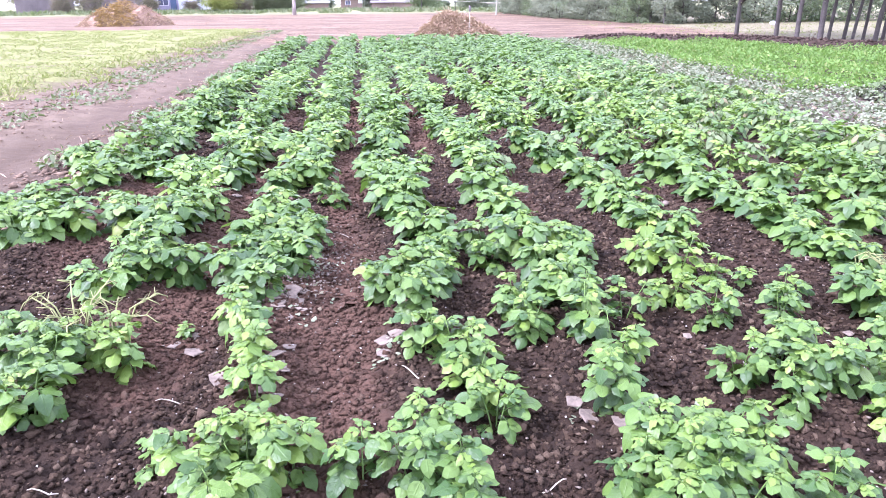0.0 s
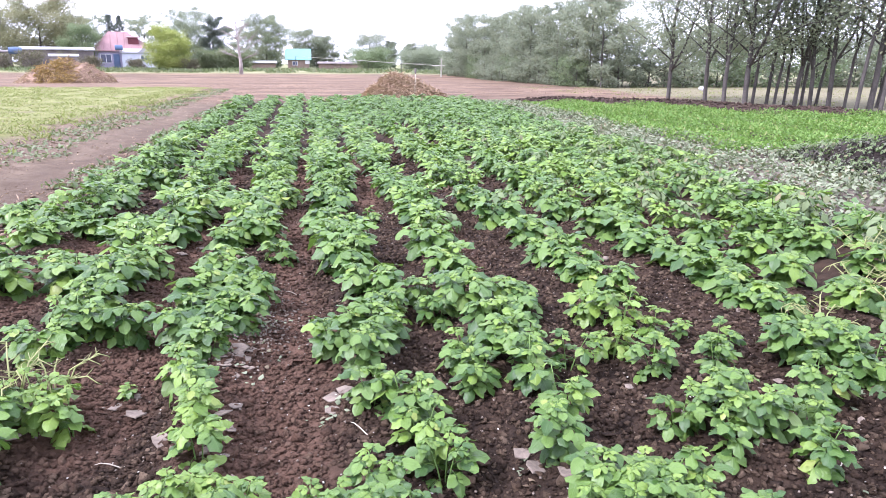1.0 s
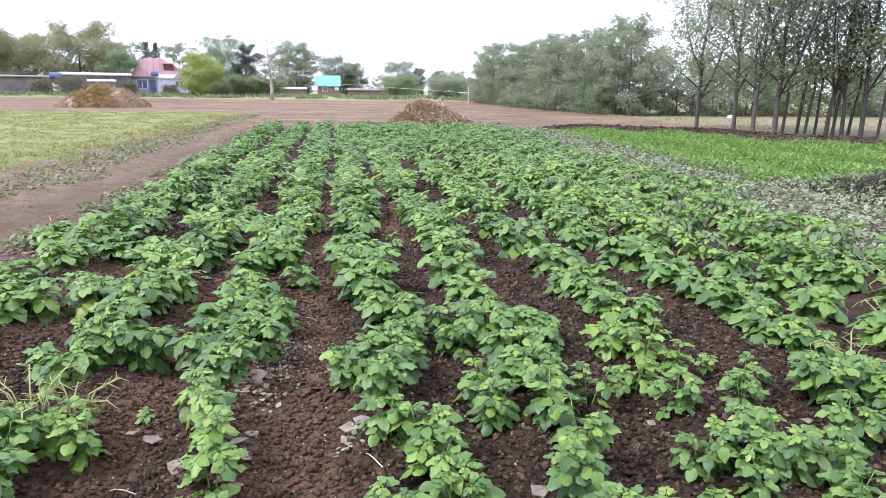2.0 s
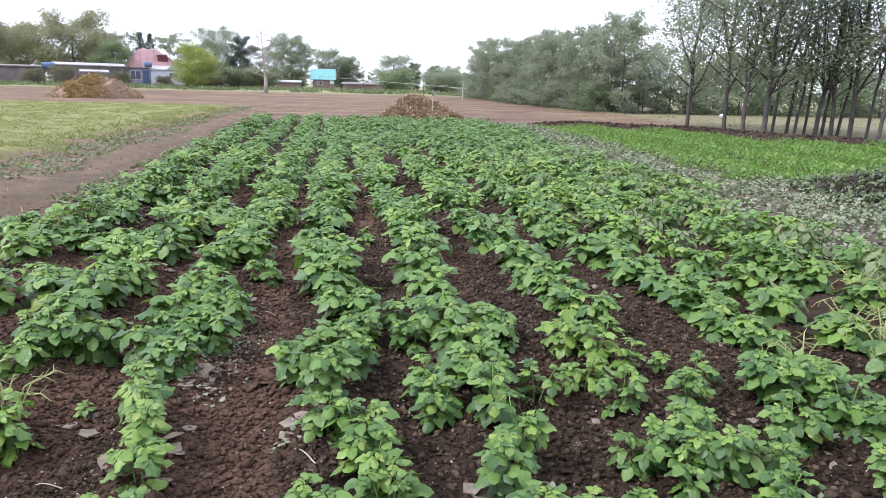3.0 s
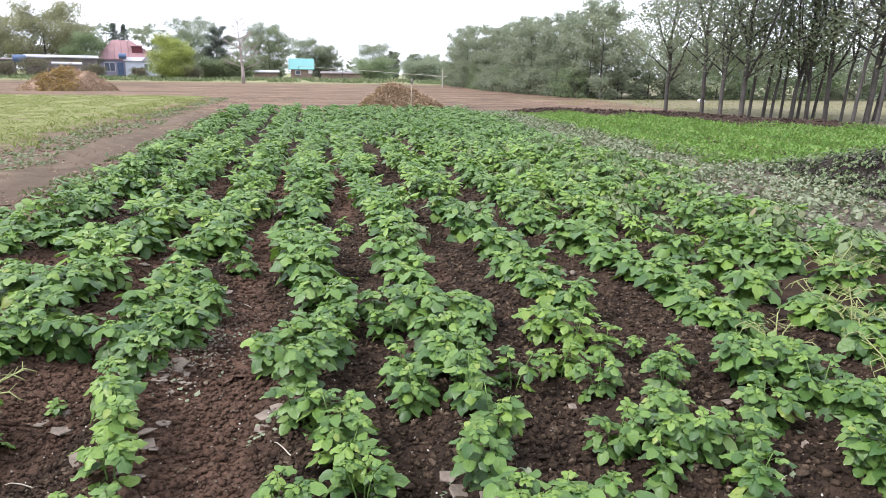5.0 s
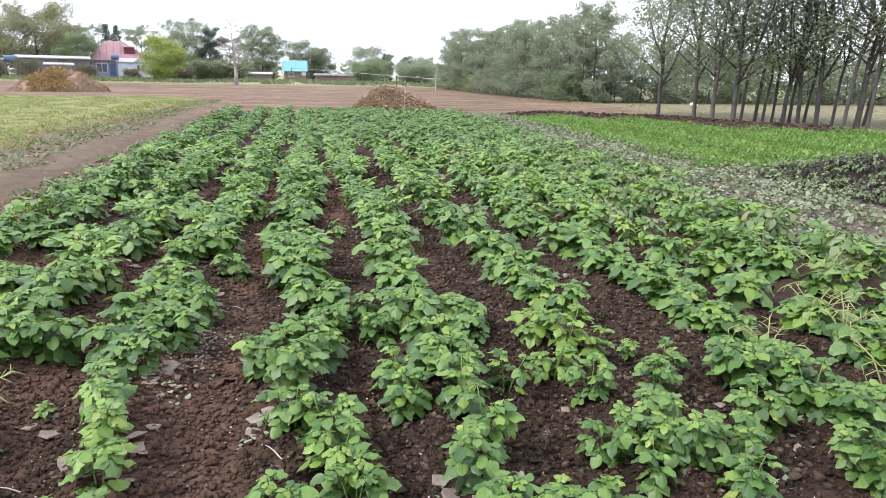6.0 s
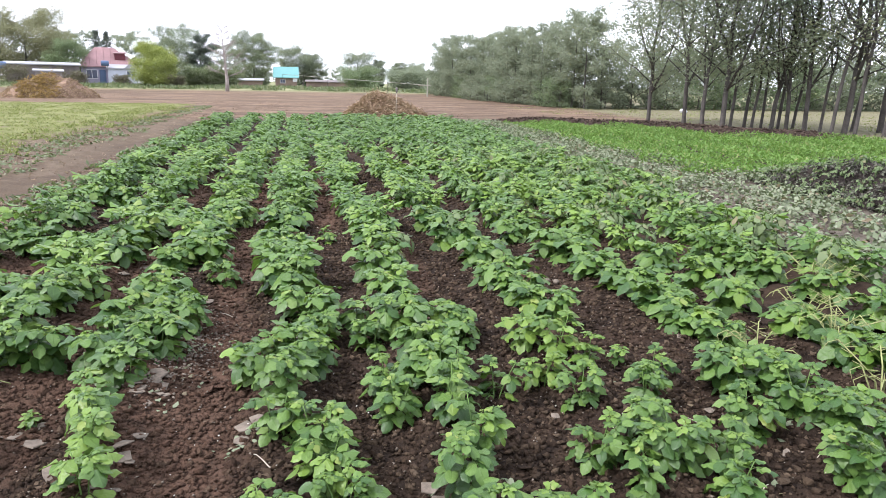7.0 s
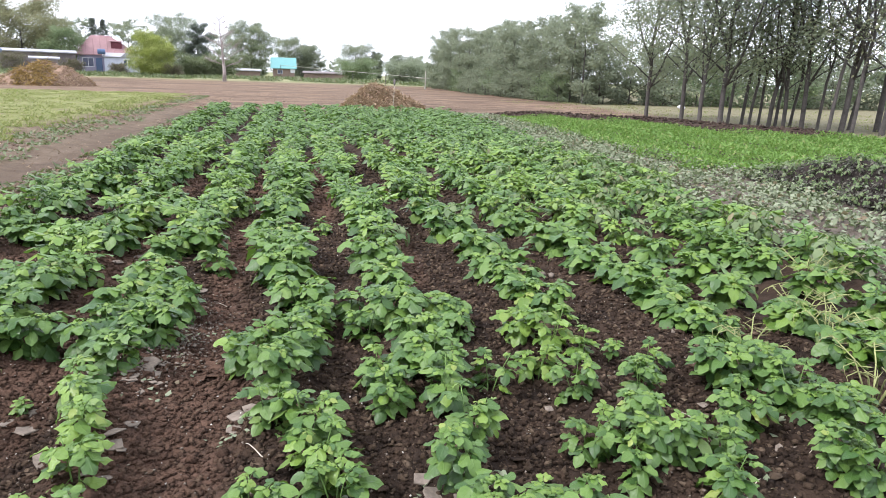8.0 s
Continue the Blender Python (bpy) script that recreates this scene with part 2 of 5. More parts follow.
    c = n.mix(n.math("MULTIPLY", n.step(x, -5.75, -6.5), n.step(y, 45.0, 42.0)), c, meadow)
    c = n.mix(n.step(y, 78.0, 86.0), c, n.mix(n.step(wob, 0.35, 0.65), (0.151, 0.166, 0.072), (0.216, 0.209, 0.115)))
    n.base(c)
    n.bump(n.math("ADD", n.math("ADD", n.math("MULTIPLY", mid, 0.6), fine), n.math("MULTIPLY", m2, 0.4)), 0.9, 0.03)
    return n.m


M_GROUND = ground_material()


# ---- mesh helpers ----
def mesh_of(name, verts, faces, material, smooth=False, uv=None):
    me = bpy.data.meshes.new(name)
    me.from_pydata([tuple(v) for v in verts], [], [tuple(f) for f in faces])
    if uv is not None:
        layer = me.uv_layers.new(name="leaf")
        loops = np.empty(len(me.loops), np.int32)
        me.loops.foreach_get("vertex_index", loops)
        layer.data.foreach_set("uv", np.asarray(uv, np.float32)[loops].ravel())
    me.materials.append(material)
    if smooth:
        me.polygons.foreach_set("use_smooth", np.ones(len(me.polygons), bool))
    me.update()
    return me


def part(name, me, parent, m=None, label=""):
    """One mesh under a thing."""
    ob = new(name, me)
    ob.parent = parent
    if m is not None:
        ob.matrix_basis = m
    return tagged(ob, label) if label else ob


def gather(name, shapes, places, material, smooth=False):
    """One mesh out of many copies of small shapes: places holds (index of the shape, 4 x 4 array)."""
    vs, fs, count = [], [], 0
    by_kind = {}
    for k, m in places:
        by_kind.setdefault(k, []).append(m)
    tri, quad = [], []
    for k, ms in by_kind.items():
        v = np.asarray(shapes[k][0], float)
        ms = np.asarray(ms, float)
        w = np.einsum("nij,vj->nvi", ms[:, :3, :3], v) + ms[:, None, :3, 3]
        vs.append(w.reshape(-1, 3))
        offs = count + np.arange(len(ms))[:, None, None] * len(v)
        t = np.array([f for f in shapes[k][1] if len(f) == 3], int).reshape(-1, 3)
        q = np.array([f for f in shapes[k][1] if len(f) == 4], int).reshape(-1, 4)
        tri.append((offs + t[None]).reshape(-1, 3))
        quad.append((offs + q[None]).reshape(-1, 4))
        count += len(ms) * len(v)
    v, t, q = np.concatenate(vs), np.concatenate(tri), np.concatenate(quad)
    me = bpy.data.meshes.new(name)
    me.vertices.add(len(v))
    me.vertices.foreach_set("co", v.astype(np.float32).ravel())
    me.loops.add(t.size + q.size)
    me.loops.foreach_set("vertex_index", np.concatenate([t.ravel(), q.ravel()]).astype(np.int32))
    me.polygons.add(len(t) + len(q))
    start = np.concatenate([np.arange(len(t)) * 3, t.size + np.arange(len(q)) * 4])
    me.polygons.foreach_set("loop_start", start.astype(np.int32))
    me.materials.append(material)
    me.update(calc_edges=True)
    if smooth:
        me.polygons.foreach_set("use_smooth", np.ones(len(me.polygons), bool))
    return me


def turn(rng, x, y, z, sx, sy=None, sz=None, flat=False):
    """A random pose as a 4 x 4 array."""
    a = rng.uniform(0, 6.283)
    e = Euler((0, 0, a)) if flat else Euler((rng.uniform(-0.5, 0.5), rng.uniform(-0.5, 0.5), a))
    return np.array(Matrix.LocRotScale((x, y, z), e, (sx, sy or sx, sz or sx)))


def tube(points, radii, sides=6, cap=True):
    """Verts and faces of a tapered round limb."""
    verts, faces = [], []
    pts = [Vector(p) for p in points]
    for i, p in enumerate(pts):
        d = (pts[min(i + 1, len(pts) - 1)] - pts[max(i - 1, 0)]).normalized()
        a = d.orthogonal().normalized() if abs(d.z) > 0.99 else Vector((0, 0, 1)).cross(d).normalized()
        b = d.cross(a)
        for k in range(sides):
            w = 2 * math.pi * k / sides
            verts.append(p + (a * math.cos(w) + b * math.sin(w)) * radii[i])
    for i in range(len(pts) - 1):
        for k in range(sides):
            k2 = (k + 1) % sides
            faces.append((i * sides + k, i * sides + k2, (i + 1) * sides + k2, (i + 1) * sides + k))
    if cap:
        faces.append(tuple(range(sides))[::-1])
        faces.append(tuple(range((len(pts) - 1) * sides, len(pts) * sides)))
    return verts, faces


def join(pieces):
    verts, faces = [], []
    for v, f in pieces:
        o = len(verts)
        verts += list(v)
        faces += [tuple(i + o for i in q) for q in f]
    return verts, faces


def block(x0, x1, y0, y1, z0, z1):
    v = [(x, y, z) for z in (z0, z1) for y in (y0, y1) for x in (x0, x1)]
    return v, [(0, 2, 3, 1), (4, 5, 7, 6), (0, 1, 5, 4), (2, 6, 7, 3), (0, 4, 6, 2), (1, 3, 7, 5)]


def slab(x0, x1, y0, y1, z0, z1, material, name, edge=0.02):
    """A block with softened edges, as mesh data."""
    bm = bmesh.new()
    v, f = block(x0, x1, y0, y1, z0, z1)
    vs = [bm.verts.new(p) for p in v]
    for q in f:
        bm.faces.new([vs[i] for i in q])
    bmesh.ops.bevel(bm, geom=bm.edges[:], offset=edge, segments=1, affect="EDGES")
    me = bpy.data.meshes.new(name)
    bm.to_mesh(me)
    bm.free()
    me.materials.append(material)
    return me


# ---- the lie of the land ----
ROWS = {  # how far right each row of potatoes runs, near and far
    "a": (-2.28, -2.48), "b": (-1.46, -1.56), "c": (-0.76, -0.72), "d": (-0.08, -0.02), "e": (0.58, 0.64), "f": (1.32, 1.32),
    "g": (2.06, 2.02), "h": (2.72, 2.70), "i": (3.36, 3.34), "j": (3.98, 3.96), "k": (4.56, 4.56), "l": (5.12, 5.14), "m": (5.70, 5.72)}


def row_x(k, y):
    a, b = ROWS[k]
    return a + (b - a) * min(1.2, max(0.0, (y - 4) / 18))


def smooth01(v):
    v = np.clip(v, 0, 1)
    return v * v * (3 - 2 * v)


def bed_edge(x, y):
    """Metres past the far edge of the carrot bed."""
    return np.maximum((y + 0.738 * x - 30.9) / 1.243, np.minimum((x + 0.2 * y - 16.5) / 1.02, (y + 0.333 * x - 22.5) / 1.054))


def lay(x, y):
    """Height of the land: ridges in the plot, ruts in the track, a slow rise towards the gardens."""
    x, y = np.asarray(x, float), np.asarray(y, float)
    z = 0.55 * smooth01((y - 60) / 45) * smooth01((40 - x) / 30)
    inside = smooth01((x + 3.0) / 0.5) * smooth01((7.0 - x) / 0.8) * smooth01((27 - y) / 1.5)
    ridge = np.zeros_like(x)
    w = np.clip((y - 4) / 18, 0, 1.2)
    for a, b in ROWS.values():
        ridge += np.exp(-((x - a - (b - a) * w) / 0.17) ** 2)
    z = z + inside * (0.075 * ridge - 0.02)
    on_track = smooth01((-2.9 - x) / 0.5) * smooth01((x + 7.0) / 0.8) * smooth01((44 - y) / 5)
    z = z - on_track * (0.06 * np.exp(-((x + 3.7) / 0.4) ** 2) + 0.05 * np.exp(-((x + 5.8) / 0.45) ** 2))
    z = z + 0.24 * np.exp(-((bed_edge(x, y) - 0.9) / 0.5) ** 2) * smooth01((x - 7) / 2) * smooth01((17 - x) / 2)
    return z


def height(x, y):
    return float(lay(x, y))


def crumble(x, y):
    """Fine unevenness of the near ground."""
    p = Vector((x, y, 0.0))
    r = noise.noise(p * 3.1) * 0.9 + noise.noise(p * 11.0) * 0.45
    if y < 9:
        r += noise.noise(p * 29.0) * 0.5
    return (0.022 if -2.8 < x < 7 else 0.03) * r


def build_ground():
    def axis(*legs):
        out = [legs[0][0]]
        for lo, hi, step in legs:
            n = max(1, round((hi - lo) / step))
            out += [lo + (hi - lo) * (i + 1) / n for i in range(n)]
        return np.array(out)
    xs = axis((-3000, -300, 300), (-300, -60, 20), (-60, -24, 3), (-24, -7, 0.5), (-7, -2.7, 0.1), (-2.7, 2.8, 0.025),
              (2.8, 8, 0.06), (8, 24, 0.35), (24, 60, 3), (60, 300, 20), (300, 3000, 300))
    ys = axis((-3000, -300, 300), (-300, -30, 30), (-30, 0, 2), (0, 1.2, 0.1), (1.2, 5, 0.025), (5, 9, 0.05), (9, 20, 0.12),
              (20, 50, 0.4), (50, 130, 2.5), (130, 300, 17), (300, 3000, 300))
    X, Y = np.meshgrid(xs, ys)
    Z = lay(X, Y)
    rough = np.zeros_like(Z)
    near = (X > -9) & (X < 24) & (Y > 0) & (Y < 50)
    for j, i in zip(*np.nonzero(near)):
        x, y = X[j, i], Y[j, i]
        rough[j, i] = crumble(x, y)
    Z = Z + rough
    v = np.stack([X, Y, Z], -1).reshape(-1, 3)
    ny, nx = X.shape
    idx = np.arange(nx * ny).reshape(ny, nx)
    q = np.stack([idx[:-1, :-1], idx[:-1, 1:], idx[1:, 1:], idx[1:, :-1]], -1).reshape(-1, 4)
    me = bpy.data.meshes.new("ground")
    me.vertices.add(len(v))
    me.vertices.foreach_set("co", v.astype(np.float32).ravel())
    me.loops.add(q.size)
    me.loops.foreach_set("vertex_index", q.astype(np.int32).ravel())
    me.polygons.add(len(q))
    me.polygons.foreach_set("loop_start", (np.arange(len(q)) * 4).astype(np.int32))
    me.polygons.foreach_set("use_smooth", np.ones(len(q), bool))
    me.materials.append(M_GROUND)
    me.update(calc_edges=True)
    tagged(new("ground", me), "dark ridged garden soil with a bare track, meadow and tilled land", "ground", kind="structure")


build_ground()


# ---- potato leaves ----
STATIONS = ((0.0, 0.0), (0.11, 0.25), (0.34, 0.38), (0.62, 0.34), (0.86, 0.18), (1.0, 0.0))


def leaflet(base, way, up, size, sag, fold, wave, rough=False):
    """Verts, faces and uv of one ovate leaflet."""
    side = up.cross(way).normalized()
    stations = STATIONS if not rough else (STATIONS[0], (0.35, 0.34), (0.75, 0.22), STATIONS[-1])
    verts, uv, faces = [], [], []
    for i, (u, w) in enumerate(stations):
        spine = base + way * (size * u) - up * (sag * u * u * size)
        if w == 0:
            verts.append(spine)
            uv.append((u, 0.0))
            continue
        for s in (-1, 0, 1):
            lift = (fold * w * abs(s) + (0.10 * math.sin(u * 11 + wave + s) if s else 0.0)) * size
            verts.append(spine + side * (s * w * size) + up * lift)
            uv.append((u, float(s)))
    n = len(stations)
    faces += [(0, 2, 1), (0, 3, 2)]
    for i in range(n - 3):
        a = 1 + 3 * i
        faces += [(a, a + 1, a + 4, a + 3), (a + 1, a + 2, a + 5, a + 4)]
    a = 1 + 3 * (n - 3)
    faces += [(a, a + 1, a + 3), (a + 1, a + 2, a + 3)]
    return verts, faces, uv


def compound_leaf(seed, pairs=3, length=0.19, big=0.088, rough=False, limp=1.0):
    """A potato leaf: an arching stalk, a large end leaflet and pairs of smaller ones."""
    rng = random.Random(seed)
    rise, drop = rng.uniform(0.2, 0.6), rng.uniform(0.55, 1.35) * limp
    pts, ang, p = [], rise, Vector((0, 0, 0))
    n = 6
    for i in range(n + 1):
        pts.append(p.copy())
        p = p + Vector((math.cos(ang), 0, math.sin(ang))) * (length / n)
        ang -= drop / n
    verts, faces, uv = [], [], []

    def add(v, f, t):
        o = len(verts)
        verts.extend(v)
        faces.extend(tuple(i + o for i in q) for q in f)
        uv.extend(t)

    v, f = tube(pts, [0.0028 - 0.0015 * i / n for i in range(n + 1)], 3, False)
    add(v, f, [(0.5, 0.0)] * len(v))
    slots = [(1.0, 0.0, big)]
    for k in range(pairs):
        s = 0.80 - 0.235 * k
        for sign in (-1, 1):
            slots.append((s + rng.uniform(-0.03, 0.03), sign, big * (0.86 - 0.17 * k) * rng.uniform(0.88, 1.1)))
    for s, sign, size in slots:
        q = s * n
        i = min(int(q), n - 1)
        base = pts[i].lerp(pts[i + 1], q - i)
        d = (pts[i + 1] - pts[i]).normalized()
        up = Vector((-d.z, 0, d.x))
        if sign:
            way = (d * rng.uniform(0.35, 0.65) + Vector((0, sign, 0)) * 0.9 - up * rng.uniform(-0.05, 0.3) * limp).normalized()
        else:
            way = (d - up * 0.12 + Vector((0, rng.uniform(-0.15, 0.15), 0))).normalized()
        up = (up + Vector((0, rng.uniform(-0.25, 0.25), 0)))
        up = (up - way * up.dot(way)).normalized()
        stalk = base + way * size * 0.1
        add(*leaflet(stalk, way, up, size, rng.uniform(0.05, 0.45) * limp, rng.uniform(-0.7, 0.15), rng.uniform(0, 6), rough))
    return verts, faces, uv


LEAVES = [compound_leaf(10 + i, 3 if i % 3 else 2, 0.060 + 0.008 * (i % 4), 0.084 + 0.008 * (i % 3)) for i in range(12)]
FINE = [mesh_of("potato_leaf", v, f, M_LEAF, True, t) for v, f, t in LEAVES]
FINE_YOUNG = [mesh_of("young_potato_leaf", v, f, M_YOUNG, True, t) for v, f, t in LEAVES]
COARSE = [compound_leaf(40 + i, 3 if i % 2 else 2, 0.075, 0.080, True)[:2] for i in range(8)]
LIMP = [compound_leaf(60 + i, 2, 0.15, 0.075, True, 1.7)[:2] for i in range(6)]


def shoots(rng, tall, stems, lean):
    """The stems of one plant and the poses of the leaves on them: (curve points, radii), (pose, size, height share)."""
    curves, leaves = [], []
    for k in range(stems):
        a = 2.4 * k + rng.uniform(-0.4, 0.4)
        out = rng.uniform(0.5, 1.0) * lean
        length = tall * rng.uniform(0.78, 1.1)
        foot = Vector((math.cos(a) * 0.02, math.sin(a) * 0.02, -0.03))
        pts = []
        for i in range(6):
            s = i / 5
            r = out * length * (s ** 1.4)
            pts.append(foot + Vector((math.cos(a) * r, math.sin(a) * r, 0.03 * s + length * s * (1 - 0.18 * out * s))))
        curves.append((pts, [0.0065 - 0.0036 * i / 5 for i in range(6)]))
        turnto = rng.uniform(0, 6.28)
        for s in (0.22, 0.36, 0.48, 0.60, 0.71, 0.82, 0.92):
            i = min(int(s * 5), 4)
            p = pts[i].lerp(pts[i + 1], s * 5 - i)
            turnto += 2.4 + rng.uniform(-0.3, 0.3)
            # leaves reach out of the bush rather than into it
            outward = math.atan2(math.sin(a) * 0.9 + math.sin(turnto), math.cos(a) * 0.9 + math.cos(turnto))
            pitch = (-0.30 + 0.70 * s) + rng.uniform(-0.3, 0.3)
            size = (0.85 + 0.25 * math.sin(s * 3.1)) * rng.uniform(0.85, 1.15) * (0.72 if s > 0.95 else 1.0)
            leaves.append((Matrix.LocRotScale(p, Euler((rng.uniform(-0.25, 0.25), -pitch, outward)), (size,) * 3), size, s))
        for j in range(3):
            size = rng.uniform(0.42, 0.62)
            leaves.append((Matrix.LocRotScale(pts[-1] - Vector((0, 0, 0.012)), Euler((rng.uniform(-0.3, 0.3), -rng.uniform(-0.1, 0.5), turnto + 2.1 * j)), (size,) * 3), size, 0.97))
    return curves, leaves


PLANTS = 0


def potato_plant(x, y, size=1.0, stems=4, young=0.2, tall=0.235, lean=0.5, label="", keep=1.0, broad=1.0):
    """One potato plant with its stems and its leaves."""
    global PLANTS
    PLANTS += 1
    rng = random.Random(1000 + PLANTS)
    root = new("potato_plant")
    root.matrix_basis = Matrix.LocRotScale((x, y, height(x, y)), Euler((0, 0, rng.uniform(0, 6.28))), (size,) * 3)
    curves, leaves = shoots(rng, tall, stems, lean)
    for pts, radii in curves:
        v, f = tube(pts, radii, 5)
        part("stem", mesh_of("potato_stem", v, f, M_STEM, True), root)
    for m, sz, s in leaves:
        if rng.random() > keep:
            continue
        m = m @ Matrix.Scale(broad, 4)
        pick = FINE_YOUNG if (s > 0.95 and rng.random() < 0.6) or rng.random() < young else FINE
        part("leaf", rng.choice(pick), root, m)
    tagged(root, label or "leafy green potato plant growing on a soil ridge", "potato plant", "potato plants in rows")
    return root


def shoot_mesh(seed, foliage=M_LEAF, kinds=None):
    """One stem with its leaves, for plants farther off."""
    rng = random.Random(seed)
    curves, leaves = shoots(rng, 0.235, 1, 0.52)
    shapes = [tube(curves[0][0], curves[0][1], 3)]
    for m, sz, s in leaves:
        v, f = rng.choice(kinds or COARSE)
        shapes.append(([m @ Vector(p) for p in v], f))
    v, f = join(shapes)
    me = mesh_of("potato_shoot", v, f, foliage, True)
    return me


SHOOTS = [shoot_mesh(300 + i) for i in range(10)]
SHOOTS_BRIGHT = [shoot_mesh(320 + i, M_YOUNG) for i in range(4)]
SHOOTS_LIMP = [shoot_mesh(330 + i, M_LIMP, LIMP) for i in range(4)]


def far_potato_plant(x, y, size, seed, limp=0.0):
    rng = random.Random(seed)
    root = new("potato_plant")
    root.matrix_basis = Matrix.LocRotScale((x, y, height(x, y)), Euler((0, 0, rng.uniform(0, 6.28))), (size,) * 3)
    for k in range(5):
        roll = rng.random()
        # many shoots in the lighter leaf colour stand for the sheen on far rows
        pick = SHOOTS_LIMP if roll < limp else SHOOTS_BRIGHT if roll > 0.64 else SHOOTS
        part("shoot", rng.choice(pick), root, pose(0, 0, 0, 0, 0, 137.5 * k + rng.uniform(-20, 20)))
    tagged(root, "bushy green potato plant in a long row", "potato plant", "potato plants in rows")


# ---- the nearest plants, row by row: place across and along, width ----
TAKEN = []


def near_row(entries, stems=0, young=0.08, lean=0.5, scale=1.0, tall=0.205):
    for x, y, wide in entries:
        size = min(1.1, max(0.55, wide / 0.43)) * scale
        small = wide < 0.3
        TAKEN.append((x, y))
        potato_plant(x, y, size, stems or (2 if wide < 0.2 else 3 if small else 4), young, min(0.36, tall / size), lean * (0.7 if small else 1.0),
                     keep=0.85 if small else 1.0, broad=1.2 if small else 1.1)


near_row([(-0.73, 5.37, 0.62), (-0.9, 5.19, 0.36), (-0.53, 4.83, 0.25), (-0.86, 6.62, 0.51), (-0.79, 4.29, 0.45), (-0.87, 3.86, 0.41),
          (-0.66, 3.88, 0.31), (-0.93, 3.46, 0.35), (-0.71, 3.48, 0.34), (-0.79, 3.14, 0.26)])
near_row([(-0.88, 2.9, 0.16), (-0.79, 2.63, 0.2), (-0.76, 2.41, 0.2), (-0.71, 2.21, 0.2)], young=0.5, stems=2, lean=0.3)
near_row([(-0.12, 6.5, 0.58), (-0.19, 5.64, 0.43), (-0.07, 5.22, 0.45), (-0.05, 4.42, 0.46), (0.04, 3.86, 0.4), (0.09, 3.56, 0.25),
          (-0.19, 3.14, 0.31), (-0.06, 3.12, 0.36), (0.04, 3.19, 0.26), (-0.08, 2.86, 0.26)])
near_row([(-0.09, 2.48, 0.21), (0.05, 2.42, 0.27), (0.07, 2.19, 0.23), (0.12, 2.0, 0.2)])
near_row([(0.64, 6.95, 0.62), (0.64, 5.82, 0.55), (0.59, 4.82, 0.46), (0.59, 4.16, 0.4), (0.33, 3.83, 0.27), (0.54, 3.6, 0.41),
          (0.8, 3.67, 0.36), (0.89, 3.51, 0.25), (0.37, 3.48, 0.25), (0.59, 3.15, 0.34), (0.39, 2.89, 0.26), (0.39, 2.65, 0.22),
          (0.62, 2.86, 0.32), (0.61, 2.56, 0.29), (0.64, 2.29, 0.24), (0.54, 2.04, 0.2)])
near_row([(0.87, 2.8, 0.16)], stems=2)
near_row([(1.25, 6.46, 0.53), (1.33, 5.66, 0.47), (1.39, 5.02, 0.44), (1.35, 4.36, 0.41), (1.39, 4.01, 0.37), (1.41, 3.66, 0.38)])
near_row([(1.18, 3.34, 0.28), (1.3, 3.15, 0.27), (1.4, 2.98, 0.17), (1.12, 2.87, 0.22)], young=0.9, scale=0.9)
near_row([(1.21, 2.63, 0.23), (1.69, 2.86, 0.21), (1.54, 2.64, 0.27), (1.1, 2.2, 0.25),
          (1.3, 2.24, 0.26), (1.34, 2.05, 0.3), (1.53, 2.05, 0.28), (1.18, 1.96, 0.19), (1.39, 1.78, 0.24)], scale=0.86)
near_row([(1.93, 5.87, 0.52), (2.02, 5.28, 0.5), (2.12, 4.97, 0.51), (2.16, 4.52, 0.49), (2.18, 4.07, 0.5), (2.23, 3.74, 0.47),
          (2.19, 3.36, 0.42), (2.24, 3.16, 0.3)])
near_row([(1.98, 2.65, 0.38), (2.1, 2.57, 0.35), (1.81, 2.31, 0.29), (2.09, 2.33, 0.31), (2.16, 2.21, 0.33),
          (2.19, 2.11, 0.35), (1.98, 1.8, 0.27), (1.95, 1.92, 0.22)], scale=0.86)
near_row([(-0.63, 1.9, 0.21), (-0.67, 1.78, 0.24), (-0.8, 1.79, 0.23), (-0.7, 1.63, 0.25), (-0.56, 1.85, 0.17)], young=0.3, tall=0.26)
near_row([(-0.14, 1.87, 0.2), (-0.33, 1.79, 0.16), (-0.1, 1.65, 0.22), (-0.03, 1.55, 0.18), (-0.18, 1.69, 0.16)], tall=0.26)
near_row([(0.58, 1.75, 0.22), (0.82, 1.81, 0.21), (0.85, 1.67, 0.2), (0.63, 1.56, 0.24), (0.46, 1.58, 0.19), (0.51, 1.46, 0.21),
          (0.7, 1.47, 0.2), (0.96, 1.45, 0.21)], tall=0.26)
near_row([(-1.71, 2.71, 0.31), (-1.49, 2.45, 0.28), (-1.45, 2.19, 0.26), (-1.52, 2.61, 0.22)])
near_row([(-1.34, 2.61, 0.26), (-1.23, 2.57, 0.15)], young=0.9)
near_row([(-1.57, 3.32, 0.34), (-1.47, 3.46, 0.26), (-1.29, 3.52, 0.33), (-1.47, 3.78, 0.35)])
near_row([(-2.61, 4.83, 0.42), (-2.52, 5.05, 0.38), (-2.38, 4.22, 0.37), (-2.19, 4.37, 0.46), (-2.39, 5.55, 0.51), (-2.75, 6.46, 0.47),
          (-2.31, 6.07, 0.44), (-2.09, 5.93, 0.43), (-1.77, 5.77, 0.41), (-2.03, 4.75, 0.26), (-2.18, 7.14, 0.5), (-2.2, 8.24, 0.57),
          (-1.95, 8.42, 0.58), (-2.06, 10.33, 0.62)])
